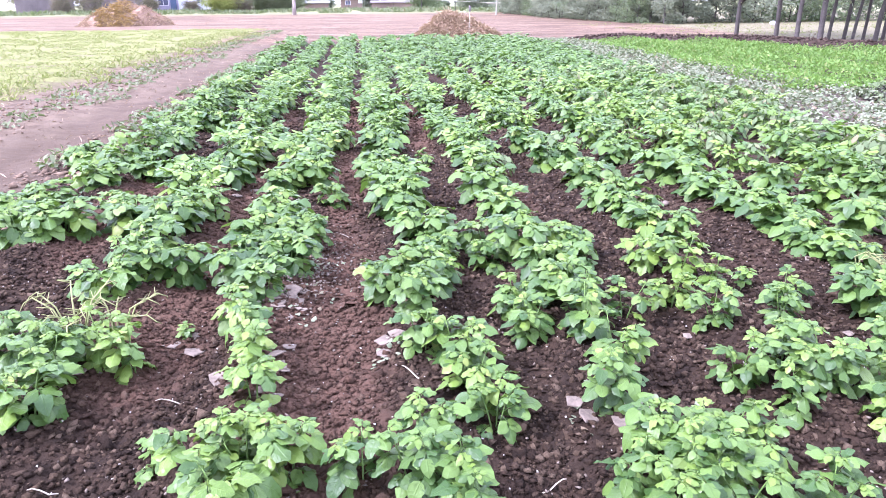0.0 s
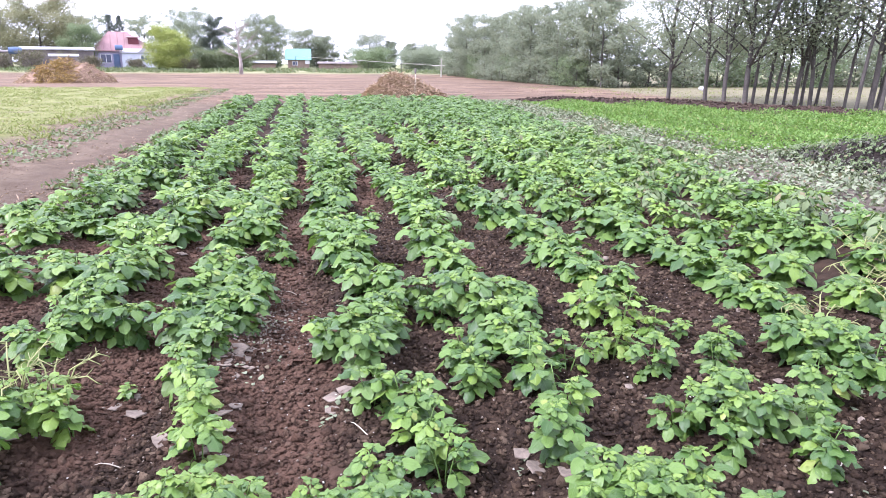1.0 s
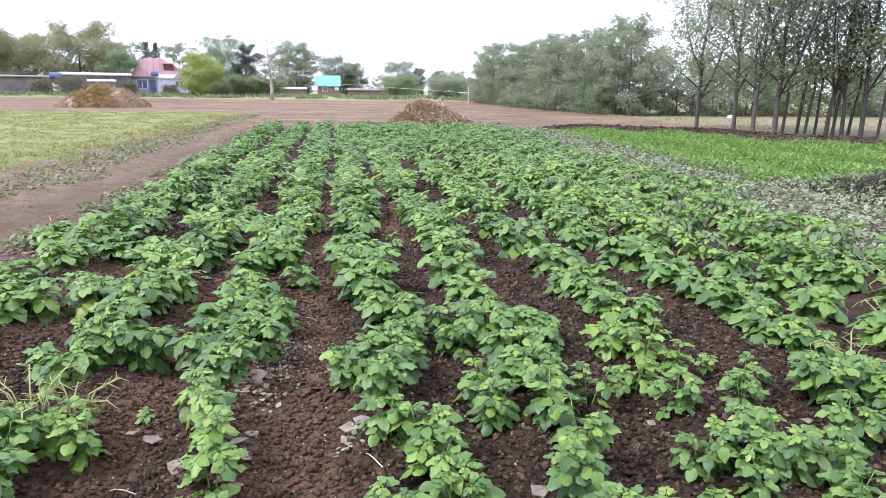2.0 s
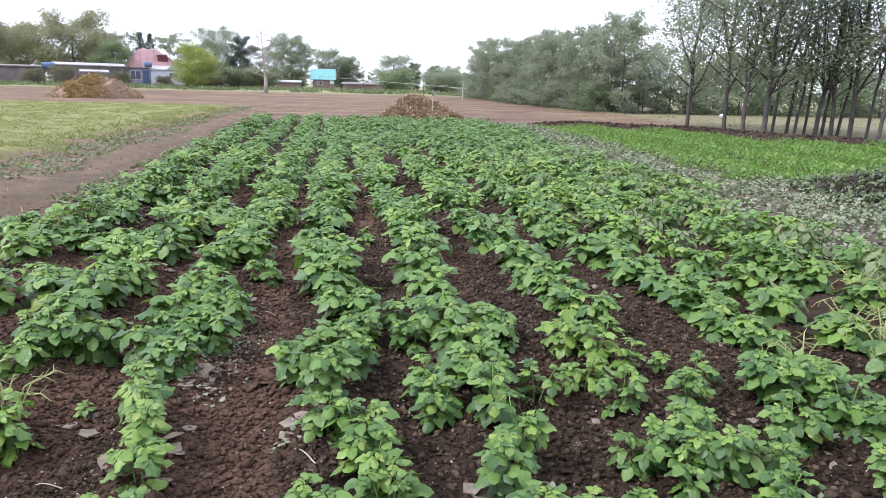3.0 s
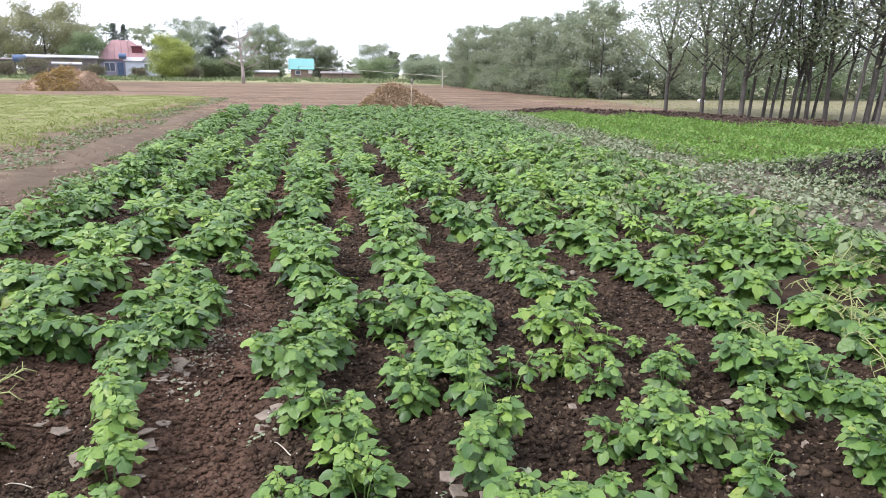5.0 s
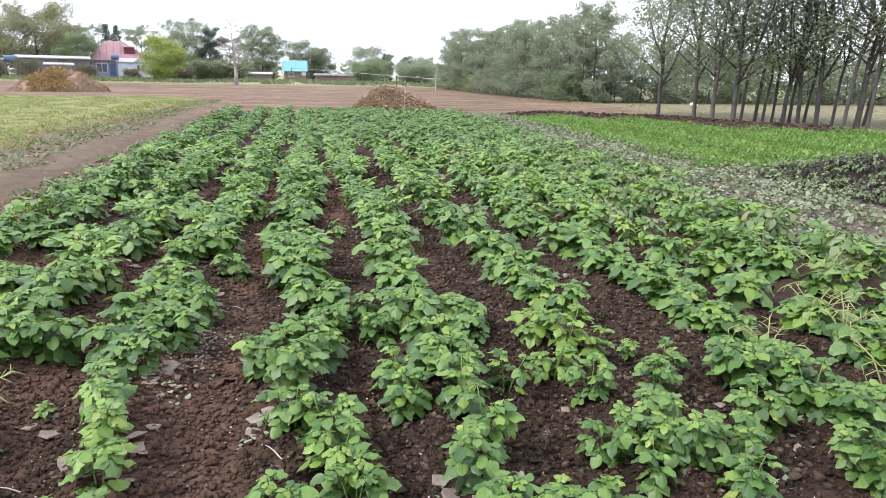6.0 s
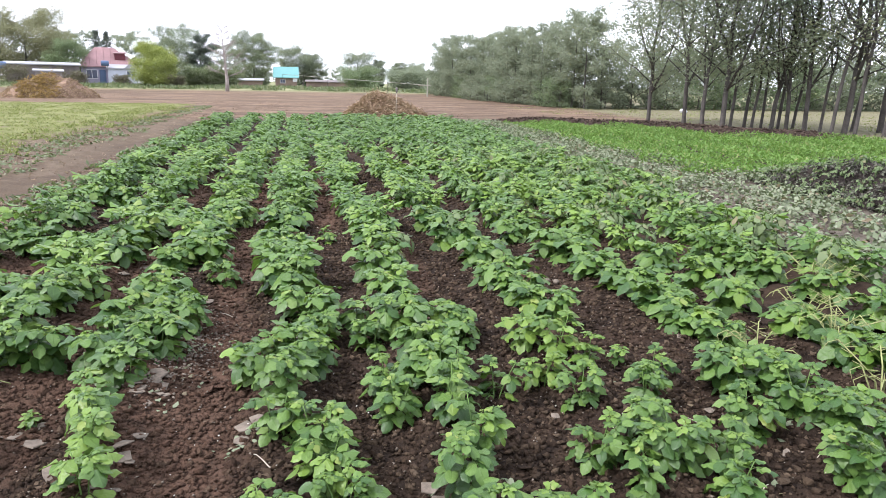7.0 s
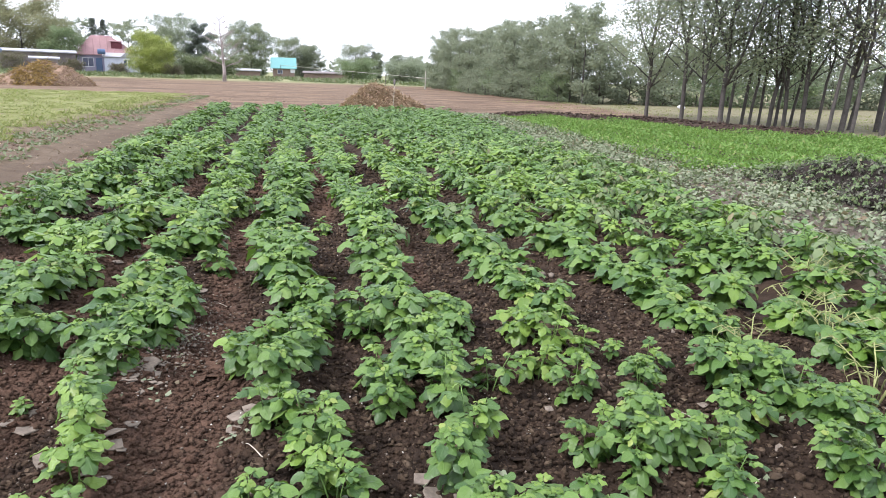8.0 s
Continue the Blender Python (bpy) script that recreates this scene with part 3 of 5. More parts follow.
near_row([(-1.78, 4.5, 0.46), (-1.49, 4.27, 0.39), (-1.39, 5.5, 0.46), (-1.3, 6.42, 0.47), (-1.55, 7.37, 0.44), (-1.26, 7.32, 0.38),
          (-1.47, 8.8, 0.52)])
near_row([(-0.73, 6.75, 0.43), (-0.57, 6.88, 0.35), (-0.66, 8.66, 0.58), (-0.64, 10.07, 0.51)], young=0.4)
near_row([(-0.01, 7.67, 0.52), (-0.15, 6.82, 0.4)])
near_row([(2.75, 2.75, 0.36), (2.80, 3.2, 0.4), (2.72, 3.7, 0.4), (2.75, 4.2, 0.42), (2.70, 4.7, 0.44), (3.35, 3.2, 0.4), (3.40, 3.75, 0.4), (3.35, 4.3, 0.42)], young=0.3)


# ---- the rest of the rows ----
def right_edge(y):
    return 3.3 + 0.185 * y if y < 8 else 4.78 + 0.04 * (y - 8)


def row_end(x):
    return 26.6 - max(0.0, x - 1.0) * 0.4


def fill_rows():
    rng = random.Random(7)
    starts = {"a": 4.5, "b": 4.6, "c": 5.2, "d": 4.0, "e": 4.3, "f": 3.9, "g": 3.4, "h": 4.95, "i": 4.6, "j": 3.4, "k": 4.4, "l": 6.2, "m": 8.4}
    spots = []
    for k, y in starts.items():
        while y < row_end(row_x(k, y)):
            x = row_x(k, y) + rng.uniform(-0.12, 0.12)
            if x < right_edge(y) and rng.random() > 0.05 and min(math.hypot(x - a, y - b) for a, b in TAKEN) > 0.29:
                spots.append((y, x, rng.uniform(0.92, 1.32)))
            y += rng.uniform(0.30, 0.44)
    spots.sort()
    for i, (y, x, size) in enumerate(spots[:180]):
        far_potato_plant(x, y, size, 5000 + i, 0.03 if x < 2.2 else 0.16 if x < 3.6 else 0.3)
    places = []
    for y, x, size in spots[180:]:
        base = Matrix.LocRotScale((x, y, height(x, y)), Euler((0, 0, rng.uniform(0, 6.28))), (size,) * 3)
        for m, sz, s in shoots(rng, 0.235, 3 if y < 13 else 2, 0.55 if y < 13 else 0.75)[1]:
            places.append((rng.randrange(len(COARSE)), np.array(base @ m @ Matrix.Scale(1.0 if y < 13 else 1.25, 4))))
    me = gather("far_potato_plants", COARSE, places, M_LEAF, True)
    tagged(new("far_potato_plants", me), "dense green potato rows running to the plot's end", "potato plants", kind="stuff")


fill_rows()


# ---- leaf sprays in bulk ----
def spray_mesh(name, centres, size, rng, material, droop=0.25, width=0.3, spread=1.0, upright=0.0):
    """Many small folded leaves, one at each centre."""
    c = np.asarray(centres, float)
    n = len(c)
    d = rng.normal(size=(n, 3)) * (1, 1, 0.6)
    d[:, 2] += upright - droop
    d /= np.linalg.norm(d, axis=1)[:, None]
    up = rng.normal(size=(n, 3)) * 0.5 + (0, 0, 1)
    side = np.cross(up, d)
    side /= np.linalg.norm(side, axis=1)[:, None] + 1e-9
    nrm = np.cross(d, side)
    s = (size * rng.uniform(0.6, 1.3, n))[:, None]
    v = np.stack([c, c + d * s * 0.5 + side * s * width + nrm * s * 0.06, c + d * s - nrm * s * 0.12, c + d * s * 0.5 - side * s * width + nrm * s * 0.06], 1)
    tri = (np.arange(n)[:, None, None] * 4 + np.array([[0, 1, 2], [0, 2, 3]])[None]).reshape(-1, 3)
    me = bpy.data.meshes.new(name)
    me.vertices.add(n * 4)
    me.vertices.foreach_set("co", v.astype(np.float32).ravel())
    me.loops.add(tri.size)
    me.loops.foreach_set("vertex_index", tri.astype(np.int32).ravel())
    me.polygons.add(len(tri))
    me.polygons.foreach_set("loop_start", (np.arange(len(tri)) * 3).astype(np.int32))
    me.materials.append(material)
    me.update(calc_edges=True)
    return me


def tree_meshes(seed, tall, bare, spread, leaves, leaf, radius, foliage, bark, lean=0.0, limbs=13, round_top=1.0, low=1.0, steep=0.0, puff=1.0):
    """Trunk with limbs, and a crown of clumps of small leaves with gaps."""
    rng, nr = random.Random(seed), np.random.default_rng(seed)
    crook = 0.026 if steep else 0.012
    pts = [Vector((lean * tall * s + rng.uniform(-crook, crook) * tall * s, rng.uniform(-crook, crook) * tall * s, -0.15 + tall * 0.93 * s)) for s in
           (0, 0.04, 0.15, 0.3, 0.45, 0.6, 0.75, 0.9, 1.0)]
    radii = [radius * r for r in (1.25, 1.02, 0.95, 0.85, 0.72, 0.55, 0.38, 0.2, 0.08)]
    shapes, clumps = [tube(pts, radii, 8)], []

    def along(s):
        q = s * (len(pts) - 1)
        i = min(int(q), len(pts) - 2)
        return pts[i].lerp(pts[i + 1], q - i)

    for k in range(2 if steep else 0):
        q = bare * (1.0 + 0.5 * k)
        a, foot, way = rng.uniform(0, 6.28), along(q), Vector((0, 0, tall * (0.8 - q)))
        out = Vector((math.cos(a), math.sin(a), 0)) * spread * rng.uniform(0.35, 0.6)
        shapes.append(tube([foot, foot + way * 0.25 + out * 0.45, foot + way * 0.6 + out * 0.85, foot + way + out], [radius * 0.62, radius * 0.5, radius * 0.3, radius * 0.08], 6))
        for t in (0.5, 0.7, 0.85, 1.0):
            clumps.append((foot + way * t + out * min(1.0, t + 0.1), 0.3 * spread))
    for k in range(limbs):
        s = bare + (0.97 - bare) * ((k + rng.random()) / limbs) ** low
        shape = math.sin(math.pi * (0.18 + 0.74 * (s - bare) / (1 - bare))) ** round_top
        a = 2.4 * k + rng.uniform(-0.5, 0.5)
        length = spread * shape * rng.uniform(0.7, 1.15) + 0.1
        rise = rng.uniform(0.1, 0.55) + 0.7 * (s - bare) + steep * rng.uniform(0.5, 1.2)
        foot = along(s)
        way = Vector((math.cos(a), math.sin(a), rise))
        limb = [foot + way * (length * t) + Vector((0, 0, -0.12 * length * t * t)) + Vector((rng.uniform(-1, 1), rng.uniform(-1, 1), rng.uniform(-1, 1))) * 0.06 * length * t
                for t in (0, 0.35, 0.7, 1.0)]
        r0 = radius * 0.28 * (1.1 - s)
        shapes.append(tube(limb, [r0 + 0.012, r0 * 0.7 + 0.008, r0 * 0.4 + 0.006, 0.004], 4))
        for t in (0.45, 0.75, 1.0) if not steep else (0.15, 0.4, 0.7, 1.0):
            i = min(int(t * 3), 2)
            p = limb[i].lerp(limb[i + 1], min(1, t * 3 - i))
            clumps.append((p, 0.27 * length * rng.uniform(0.7, 1.2) + 0.12))
            for j in range(2):
                b = a + rng.choice((-1, 1)) * rng.uniform(0.5, 1.3)
                tip = p + Vector((math.cos(b), math.sin(b), rng.uniform(-0.1, 0.7))) * length * rng.uniform(0.25, 0.5)
                shapes.append(tube([p, (p + tip) / 2 + Vector((0, 0, 0.04 * length)), tip], [r0 * 0.3 + 0.005, r0 * 0.2 + 0.004, 0.003], 3))
                clumps.append((tip, 0.2 * length * rng.uniform(0.7, 1.2) + 0.1))
    clumps.append((pts[-1], 0.3 * spread))
    weights = np.array([r ** 1.6 for p, r in clumps])
    pick = nr.choice(len(clumps), leaves, p=weights / weights.sum())
    centre = np.array([tuple(p) for p, r in clumps])[pick]
    rad = np.array([r for p, r in clumps])[pick]
    off = nr.normal(size=(leaves, 3))
    off *= puff * (nr.uniform(0, 1, leaves) ** 0.45 / np.linalg.norm(off, axis=1))[:, None] * (1.15, 1.15, 0.8)
    crown = spray_mesh("crown", centre + off * rad[:, None], leaf, nr, foliage)
    v, f = join(shapes)
    return mesh_of("trunk", v, f, bark, True), crown


def stand(name, meshes, x, y, label, category, group="", scale=1.0, rz=0.0, squash=1.0, sink=0.0):
    root = new(name)
    root.matrix_basis = Matrix.LocRotScale((x, y, height(x, y) - sink), Euler((0, 0, rz)), (scale, scale, scale * squash))
    part("trunk", meshes[0], root)
    part("crown", meshes[1], root)
    return tagged(root, label, category, group)


# ---- the grove beside the carrots ----
def grove():
    rng = random.Random(21)
    kinds = [tree_meshes(800 + i, 7.8, 0.30, 2.0, 4300, 0.108, 0.080, M_TREE if i != 3 else M_YELLOWING, M_BARK, 0.03 * (i - 1), 19, 0.5, 1.1, 0.6) for i in range(5)]
    broad = tree_meshes(815, 8.0, 0.28, 2.7, 24000, 0.11, 0.086, M_TREE, M_BARK, 0.02, 22, 0.4, 1.05, 0.6, puff=1.2)
    thin = tree_meshes(816, 7.8, 0.32, 2.1, 3000, 0.11, 0.092, M_YELLOWING, M_BARK, 0.05, 19, 0.5, 1.1, 0.6)
    slim = [tree_meshes(820 + i, 6.8, 0.42, 1.4, 1000, 0.105, 0.058, M_TREE, M_BARK, 0.06 + 0.02 * i, 12, 0.5, 1.3, 0.8) for i in range(3)]
    stout = ((14.60, 27.1), (15.07, 25.1), (14.61, 23.1), (15.13, 22.6), (16.91, 22.3), (17.30, 21.95), (17.67, 21.5), (18.08, 20.1), (18.75, 19.1), (20.37, 21.0), (21.19, 18.0), (23.86, 23.0))
    for i, (x, y) in enumerate(stout):
        stand("tree", broad if i in (0, 3) else thin if i > 6 else kinds[i % 5], x, y, "tall grove tree with bare dark trunk and loose green crown", "tree", "trees of the grove", rng.uniform(0.91, 1.12), rng.uniform(-0.5, 0.5))
    for i, (x, y) in enumerate(((15.99, 23.4), (16.68, 23.55), (16.54, 22.9), (17.06, 23.05), (17.35, 22.5), (18.37, 23.0), (18.19, 21.35), (17.48, 20.0), (19.73, 21.6), (17.98, 19.5))):
        stand("slender_tree", slim[i % 3], x, y, "slender leaning tree with a thin dark trunk", "tree", "slender trees of the grove", rng.uniform(0.89, 1.15), rng.uniform(-0.5, 0.5))


grove()


# ---- the young wood along the far side of the field, and the scrub behind the grove ----
def far_wood():
    rng = random.Random(33)
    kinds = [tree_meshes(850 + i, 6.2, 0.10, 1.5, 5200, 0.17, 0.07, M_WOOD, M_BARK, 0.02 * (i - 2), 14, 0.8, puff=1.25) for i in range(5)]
    y = 43.5
    while y < 84:
        x = 18.3 + (y - 43) * -0.041 + rng.uniform(-0.5, 0.5)
        for k in range(2):
            stand("wood_tree", rng.choice(kinds), x + k * 1.9 + rng.uniform(-0.4, 0.4), y + rng.uniform(-0.6, 0.6),
                  "young leafy tree at the edge of a wood", "tree", "trees of the wood", rng.uniform(0.72, 1.12), rng.uniform(0, 6.28))
        y += 2.3 + 0.012 * (y - 43)
    for i in range(20):
        x = 23.5 + i * 1.75
        stand("wood_tree", rng.choice(kinds), x, 49.5 + rng.uniform(-2, 3) + i * 0.1, "young leafy tree at the edge of a wood", "tree", "trees of the wood",
              rng.uniform(0.5, 0.75), rng.uniform(0, 6.28))
    shrubs = [tree_meshes(870 + i, 2.3, 0.03, 1.25, 1500, 0.17, 0.04, (M_GARDEN, M_WOOD, M_GREEN)[i], M_BARK, 0, 12, 0.6) for i in range(3)]
    for i in range(26):
        x = 21.0 + i * 1.35
        stand("shrub", rng.choice(shrubs), x, 44.5 + rng.uniform(-1.2, 1.2) + 0.12 * i, "dense green shrub below the trees", "shrub", "shrubs behind the grove",
              rng.uniform(1.05, 1.6), rng.uniform(0, 6.28))
    y = 45.0
    while y < 84:
        stand("shrub", rng.choice(shrubs), 17.6 - (y - 43) * 0.041 + rng.uniform(-0.3, 0.4), y, "dense green shrub at the wood's foot", "shrub", "shrubs at the wood's foot",
              rng.uniform(0.6, 0.95), rng.uniform(0, 6.28))
        y += 1.9


far_wood()


# ---- gardens at the far end ----
def garden_trees():
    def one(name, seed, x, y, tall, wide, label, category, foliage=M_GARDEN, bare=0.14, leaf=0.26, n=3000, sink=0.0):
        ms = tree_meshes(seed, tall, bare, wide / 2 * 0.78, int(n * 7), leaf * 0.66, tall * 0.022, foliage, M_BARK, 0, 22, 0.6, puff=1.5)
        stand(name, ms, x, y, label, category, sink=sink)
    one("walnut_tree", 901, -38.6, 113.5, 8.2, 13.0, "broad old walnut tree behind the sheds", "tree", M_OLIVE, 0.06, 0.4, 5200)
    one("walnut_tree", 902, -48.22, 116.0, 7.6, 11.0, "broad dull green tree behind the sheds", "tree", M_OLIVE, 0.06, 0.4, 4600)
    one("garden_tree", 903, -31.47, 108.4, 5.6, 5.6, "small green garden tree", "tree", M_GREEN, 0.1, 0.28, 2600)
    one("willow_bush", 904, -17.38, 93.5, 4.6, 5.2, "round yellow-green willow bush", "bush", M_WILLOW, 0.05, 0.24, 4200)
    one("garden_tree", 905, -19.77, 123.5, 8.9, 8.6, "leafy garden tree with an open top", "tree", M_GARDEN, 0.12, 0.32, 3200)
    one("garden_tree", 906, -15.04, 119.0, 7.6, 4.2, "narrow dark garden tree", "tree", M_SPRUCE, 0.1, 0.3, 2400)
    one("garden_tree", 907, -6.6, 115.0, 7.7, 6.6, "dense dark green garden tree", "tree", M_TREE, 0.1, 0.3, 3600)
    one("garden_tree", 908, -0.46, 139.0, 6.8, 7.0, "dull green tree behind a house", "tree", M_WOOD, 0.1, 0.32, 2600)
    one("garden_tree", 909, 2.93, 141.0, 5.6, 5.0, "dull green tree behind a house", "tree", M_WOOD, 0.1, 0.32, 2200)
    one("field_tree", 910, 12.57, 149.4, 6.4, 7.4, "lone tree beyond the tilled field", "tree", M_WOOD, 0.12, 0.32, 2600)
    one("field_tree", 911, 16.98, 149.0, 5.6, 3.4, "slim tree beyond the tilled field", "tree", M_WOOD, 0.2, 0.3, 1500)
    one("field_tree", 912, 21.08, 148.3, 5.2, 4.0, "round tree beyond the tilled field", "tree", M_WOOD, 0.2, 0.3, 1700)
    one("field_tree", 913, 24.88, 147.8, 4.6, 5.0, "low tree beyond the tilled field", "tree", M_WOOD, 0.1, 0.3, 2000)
    one("hedge_bush", 914, 9.62, 109.5, 2.1, 6.0, "wide yellow-green hedge bush", "bush", M_GREEN, 0.03, 0.24, 2600)
    one("hedge_bush", 915, 15.39, 98.7, 1.9, 5.4, "wide dull green hedge bush", "bush", M_GARDEN, 0.03, 0.22, 2600)
    one("hedge_bush", 916, 19.37, 101.0, 2.2, 5.0, "wide dull green hedge bush", "bush", M_GARDEN, 0.03, 0.22, 2400)
    one("hedge_bush", 917, -12.60, 97.5, 1.7, 5.0, "low grey-green hedge bush", "bush", M_WEED, 0.03, 0.22, 2400)
    one("hedge_bush", 918, -9.61, 98.5, 1.6, 4.0, "low grey-green hedge bush", "bush", M_WEED, 0.03, 0.22, 2000)
    for k, (x, y, w) in enumerate(((-34.10, 96.0, 3.0), (-30.20, 97.5, 2.6), (-37.09, 94.5, 2.4), (-27.91, 99.0, 2.2), (-14.77, 92.0, 1.8), (-23.24, 102.5, 1.6))):
        one("scrub_bush", 920 + k, x, y, w * 0.62, w, "bare brownish scrub bush before the sheds", "bush", M_SCRUB, 0.03, 0.2, 700)
    rng = random.Random(5)
    # pale from the haze in the M_WOOD colour
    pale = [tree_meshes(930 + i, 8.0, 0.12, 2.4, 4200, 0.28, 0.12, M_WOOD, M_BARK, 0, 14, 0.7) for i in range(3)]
    for i in range(16):
        stand("background_tree", rng.choice(pale), -62 + 3.6 * i + rng.uniform(-1, 1), 142 + rng.uniform(-4, 10), "dull green tree behind the gardens", "tree",
              "trees behind the gardens", rng.uniform(0.85, 1.15), rng.uniform(0, 6.28))
    for i in range(26):
        stand("background_tree", rng.choice(pale), -60 + 2.7 * i + rng.uniform(-0.6, 0.6), 139 + rng.uniform(-3, 4), "low dull green thicket behind the gardens", "tree",
              "thicket behind the gardens", rng.uniform(0.36, 0.5), rng.uniform(0, 6.28))
    for i in range(34):
        stand("background_tree", rng.choice(pale), -60 + 4.2 * i, 205 + rng.uniform(-8, 8), "distant low tree on the skyline", "tree",
              "trees on the skyline", rng.uniform(0.45, 0.7), rng.uniform(0, 6.28))


garden_trees()


def spruce(seed, x, y, tall):
    nr, rng = np.random.default_rng(seed), random.Random(seed)
    shapes, cs = [tube([(0, 0, -0.1), (0, 0, tall * 0.5), (0, 0, tall)], [0.16, 0.09, 0.02], 7)], []
    for k in range(80):
        z = tall * (0.08 + 0.9 * k / 80)
        length = min(2.1, (tall - z) * 0.46 + 0.08)
        a = 2.4 * k
        tip = Vector((math.cos(a) * length, math.sin(a) * length, z - length * 0.25))
        shapes.append(tube([(0, 0, z), tip], [0.03, 0.008], 4))
        for j in range(34):
            t = rng.uniform(0.15, 1.0)
            cs.append((tip.x * t + rng.gauss(0, 0.1), tip.y * t + rng.gauss(0, 0.1), z + (tip.z - z) * t + rng.gauss(0, 0.06)))
    v, f = join(shapes)
    stand("spruce", (mesh_of("trunk", v, f, M_BARK, True), spray_mesh("crown", cs, 0.34, nr, M_SPRUCE, 0.4, 0.2)), x, y,
          "dark pointed spruce behind the red-roofed house", "spruce", "pair of spruces")


spruce(951, -34.64, 136.0, 9.3)
spruce(952, -33.05, 136.3, 9.1)


def dead_tree(x, y):
    rng = random.Random(77)
    trunk = [(0, 0, -0.2), (0.05, 0, 1.0), (-0.05, 0, 2.4), (-0.15, 0, 4.0), (-0.25, 0, 5.6), (-0.2, 0, 6.9)]
    root = new("dead_tree")
    root.matrix_basis = pose(x, y, height(x, y))
    v, f = tube(trunk, [0.24, 0.18, 0.13, 0.08, 0.045, 0.012], 8)
    part("trunk", mesh_of("trunk", v, f, M_PALEBARK, True), root)
    for k in range(22):
        s = 0.26 + 0.70 * k / 22
        q = s * 5
        i = min(int(q), 4)
        foot = Vector(trunk[i]).lerp(Vector(trunk[i + 1]), q - i)
        a = 2.4 * k + rng.uniform(-0.4, 0.4)
        length = rng.uniform(1.3, 2.3) * (1.3 - s)
        shapes, tip = [], foot + Vector((math.cos(a), math.sin(a), rng.uniform(0.3, 0.9))) * length
        shapes.append(tube([foot, foot.lerp(tip, 0.5) + Vector((0, 0, 0.1)), tip], [0.05, 0.034, 0.016], 5))
        for j in range(12):
            p = foot.lerp(tip, rng.uniform(0.4, 1.0))
            b = a + rng.uniform(-1.4, 1.4)
            shapes.append(tube([p, p + Vector((math.cos(b), math.sin(b), rng.uniform(0.1, 0.9))) * length * 0.45], [0.022, 0.009], 3))
        v, f = join(shapes)
        part("branch", mesh_of("branch", v, f, M_PALEBARK, True), root)
    tagged(root, "bare dead tree with bleached trunk and twigs", "dead tree")


dead_tree(-7.49, 79.8)

# ---- houses and sheds ----
M_ROOF = plain("faded_red_roof", (0.23, 0.135, 0.135), 0.7, 1.5, 0.18, 0.02)
M_DORMER = plain("dark_red_boards", (0.11, 0.03, 0.035), 0.7, 2, 0.2, 0.01)
M_LILAC = plain("lilac_render", (0.30, 0.28, 0.37), 0.8, 1.5, 0.15, 0.01)
M_PALEWALL = plain("pale_blue_wall", (0.40, 0.42, 0.48), 0.8, 1.5, 0.15, 0.01)
M_GLASS = plain("dark_window_glass", (0.06, 0.07, 0.12), 0.12, 1, 0.2, 0.0, 0.5)
M_BLUE = plain("blue_plastic", (0.075, 0.115, 0.20), 0.4, 2, 0.15, 0.0)
M_TEAL = plain("teal_sheet_roof", (0.12, 0.27, 0.26), 0.5, 1.0, 0.12, 0.01)
M_BROWN = plain("brown_boards", (0.19, 0.14, 0.115), 0.85, 3, 0.25, 0.01)
M_GREYBOARD = plain("grey_boards", (0.21, 0.19, 0.18), 0.85, 3, 0.25, 0.01)
# tar lifted towards grey: distance haze is put into the colour
M_DARK = plain("tarred_boards", (0.15, 0.13, 0.125), 0.9, 3, 0.3, 0.01)
M_ASBESTOS = plain("pale_sheet_roof", (0.29, 0.29, 0.30), 0.8, 2, 0.15, 0.02)
M_PIPE = plain("pale_yellow_pipe", (0.34, 0.33, 0.27), 0.6, 4, 0.15, 0.002)


def facing(name, x, y, label, category, group="", sink=0.1):
    """An Empty whose own x runs across the view from the plot, at the ground."""
    root = new(name)
    root.matrix_basis = Matrix.LocRotScale((x, y, height(x, y) - sink), Euler((0, 0, -math.atan2(x, y))), None)
    return tagged(root, label, category, group)


def window(root, x0, x1, z0, z1, y=0.0, frame_mat=None):
    w = part("window", mesh_of("window", *join([block(x0 - 0.07, x1 + 0.07, y - 0.06, y, z0 - 0.07, z0), block(x0 - 0.07, x1 + 0.07, y - 0.06, y, z1, z1 + 0.07),
             block(x0 - 0.07, x0, y - 0.06, y, z0, z1), block(x1, x1 + 0.07, y - 0.06, y, z0, z1),
             block((x0 + x1) / 2 - 0.03, (x0 + x1) / 2 + 0.03, y - 0.05, y, z0, z1)]), frame_mat or M_WHITE), root)
    part("pane", mesh_of("pane", *block(x0, x1, y - 0.02, y - 0.004, z0, z1), M_GLASS), w)


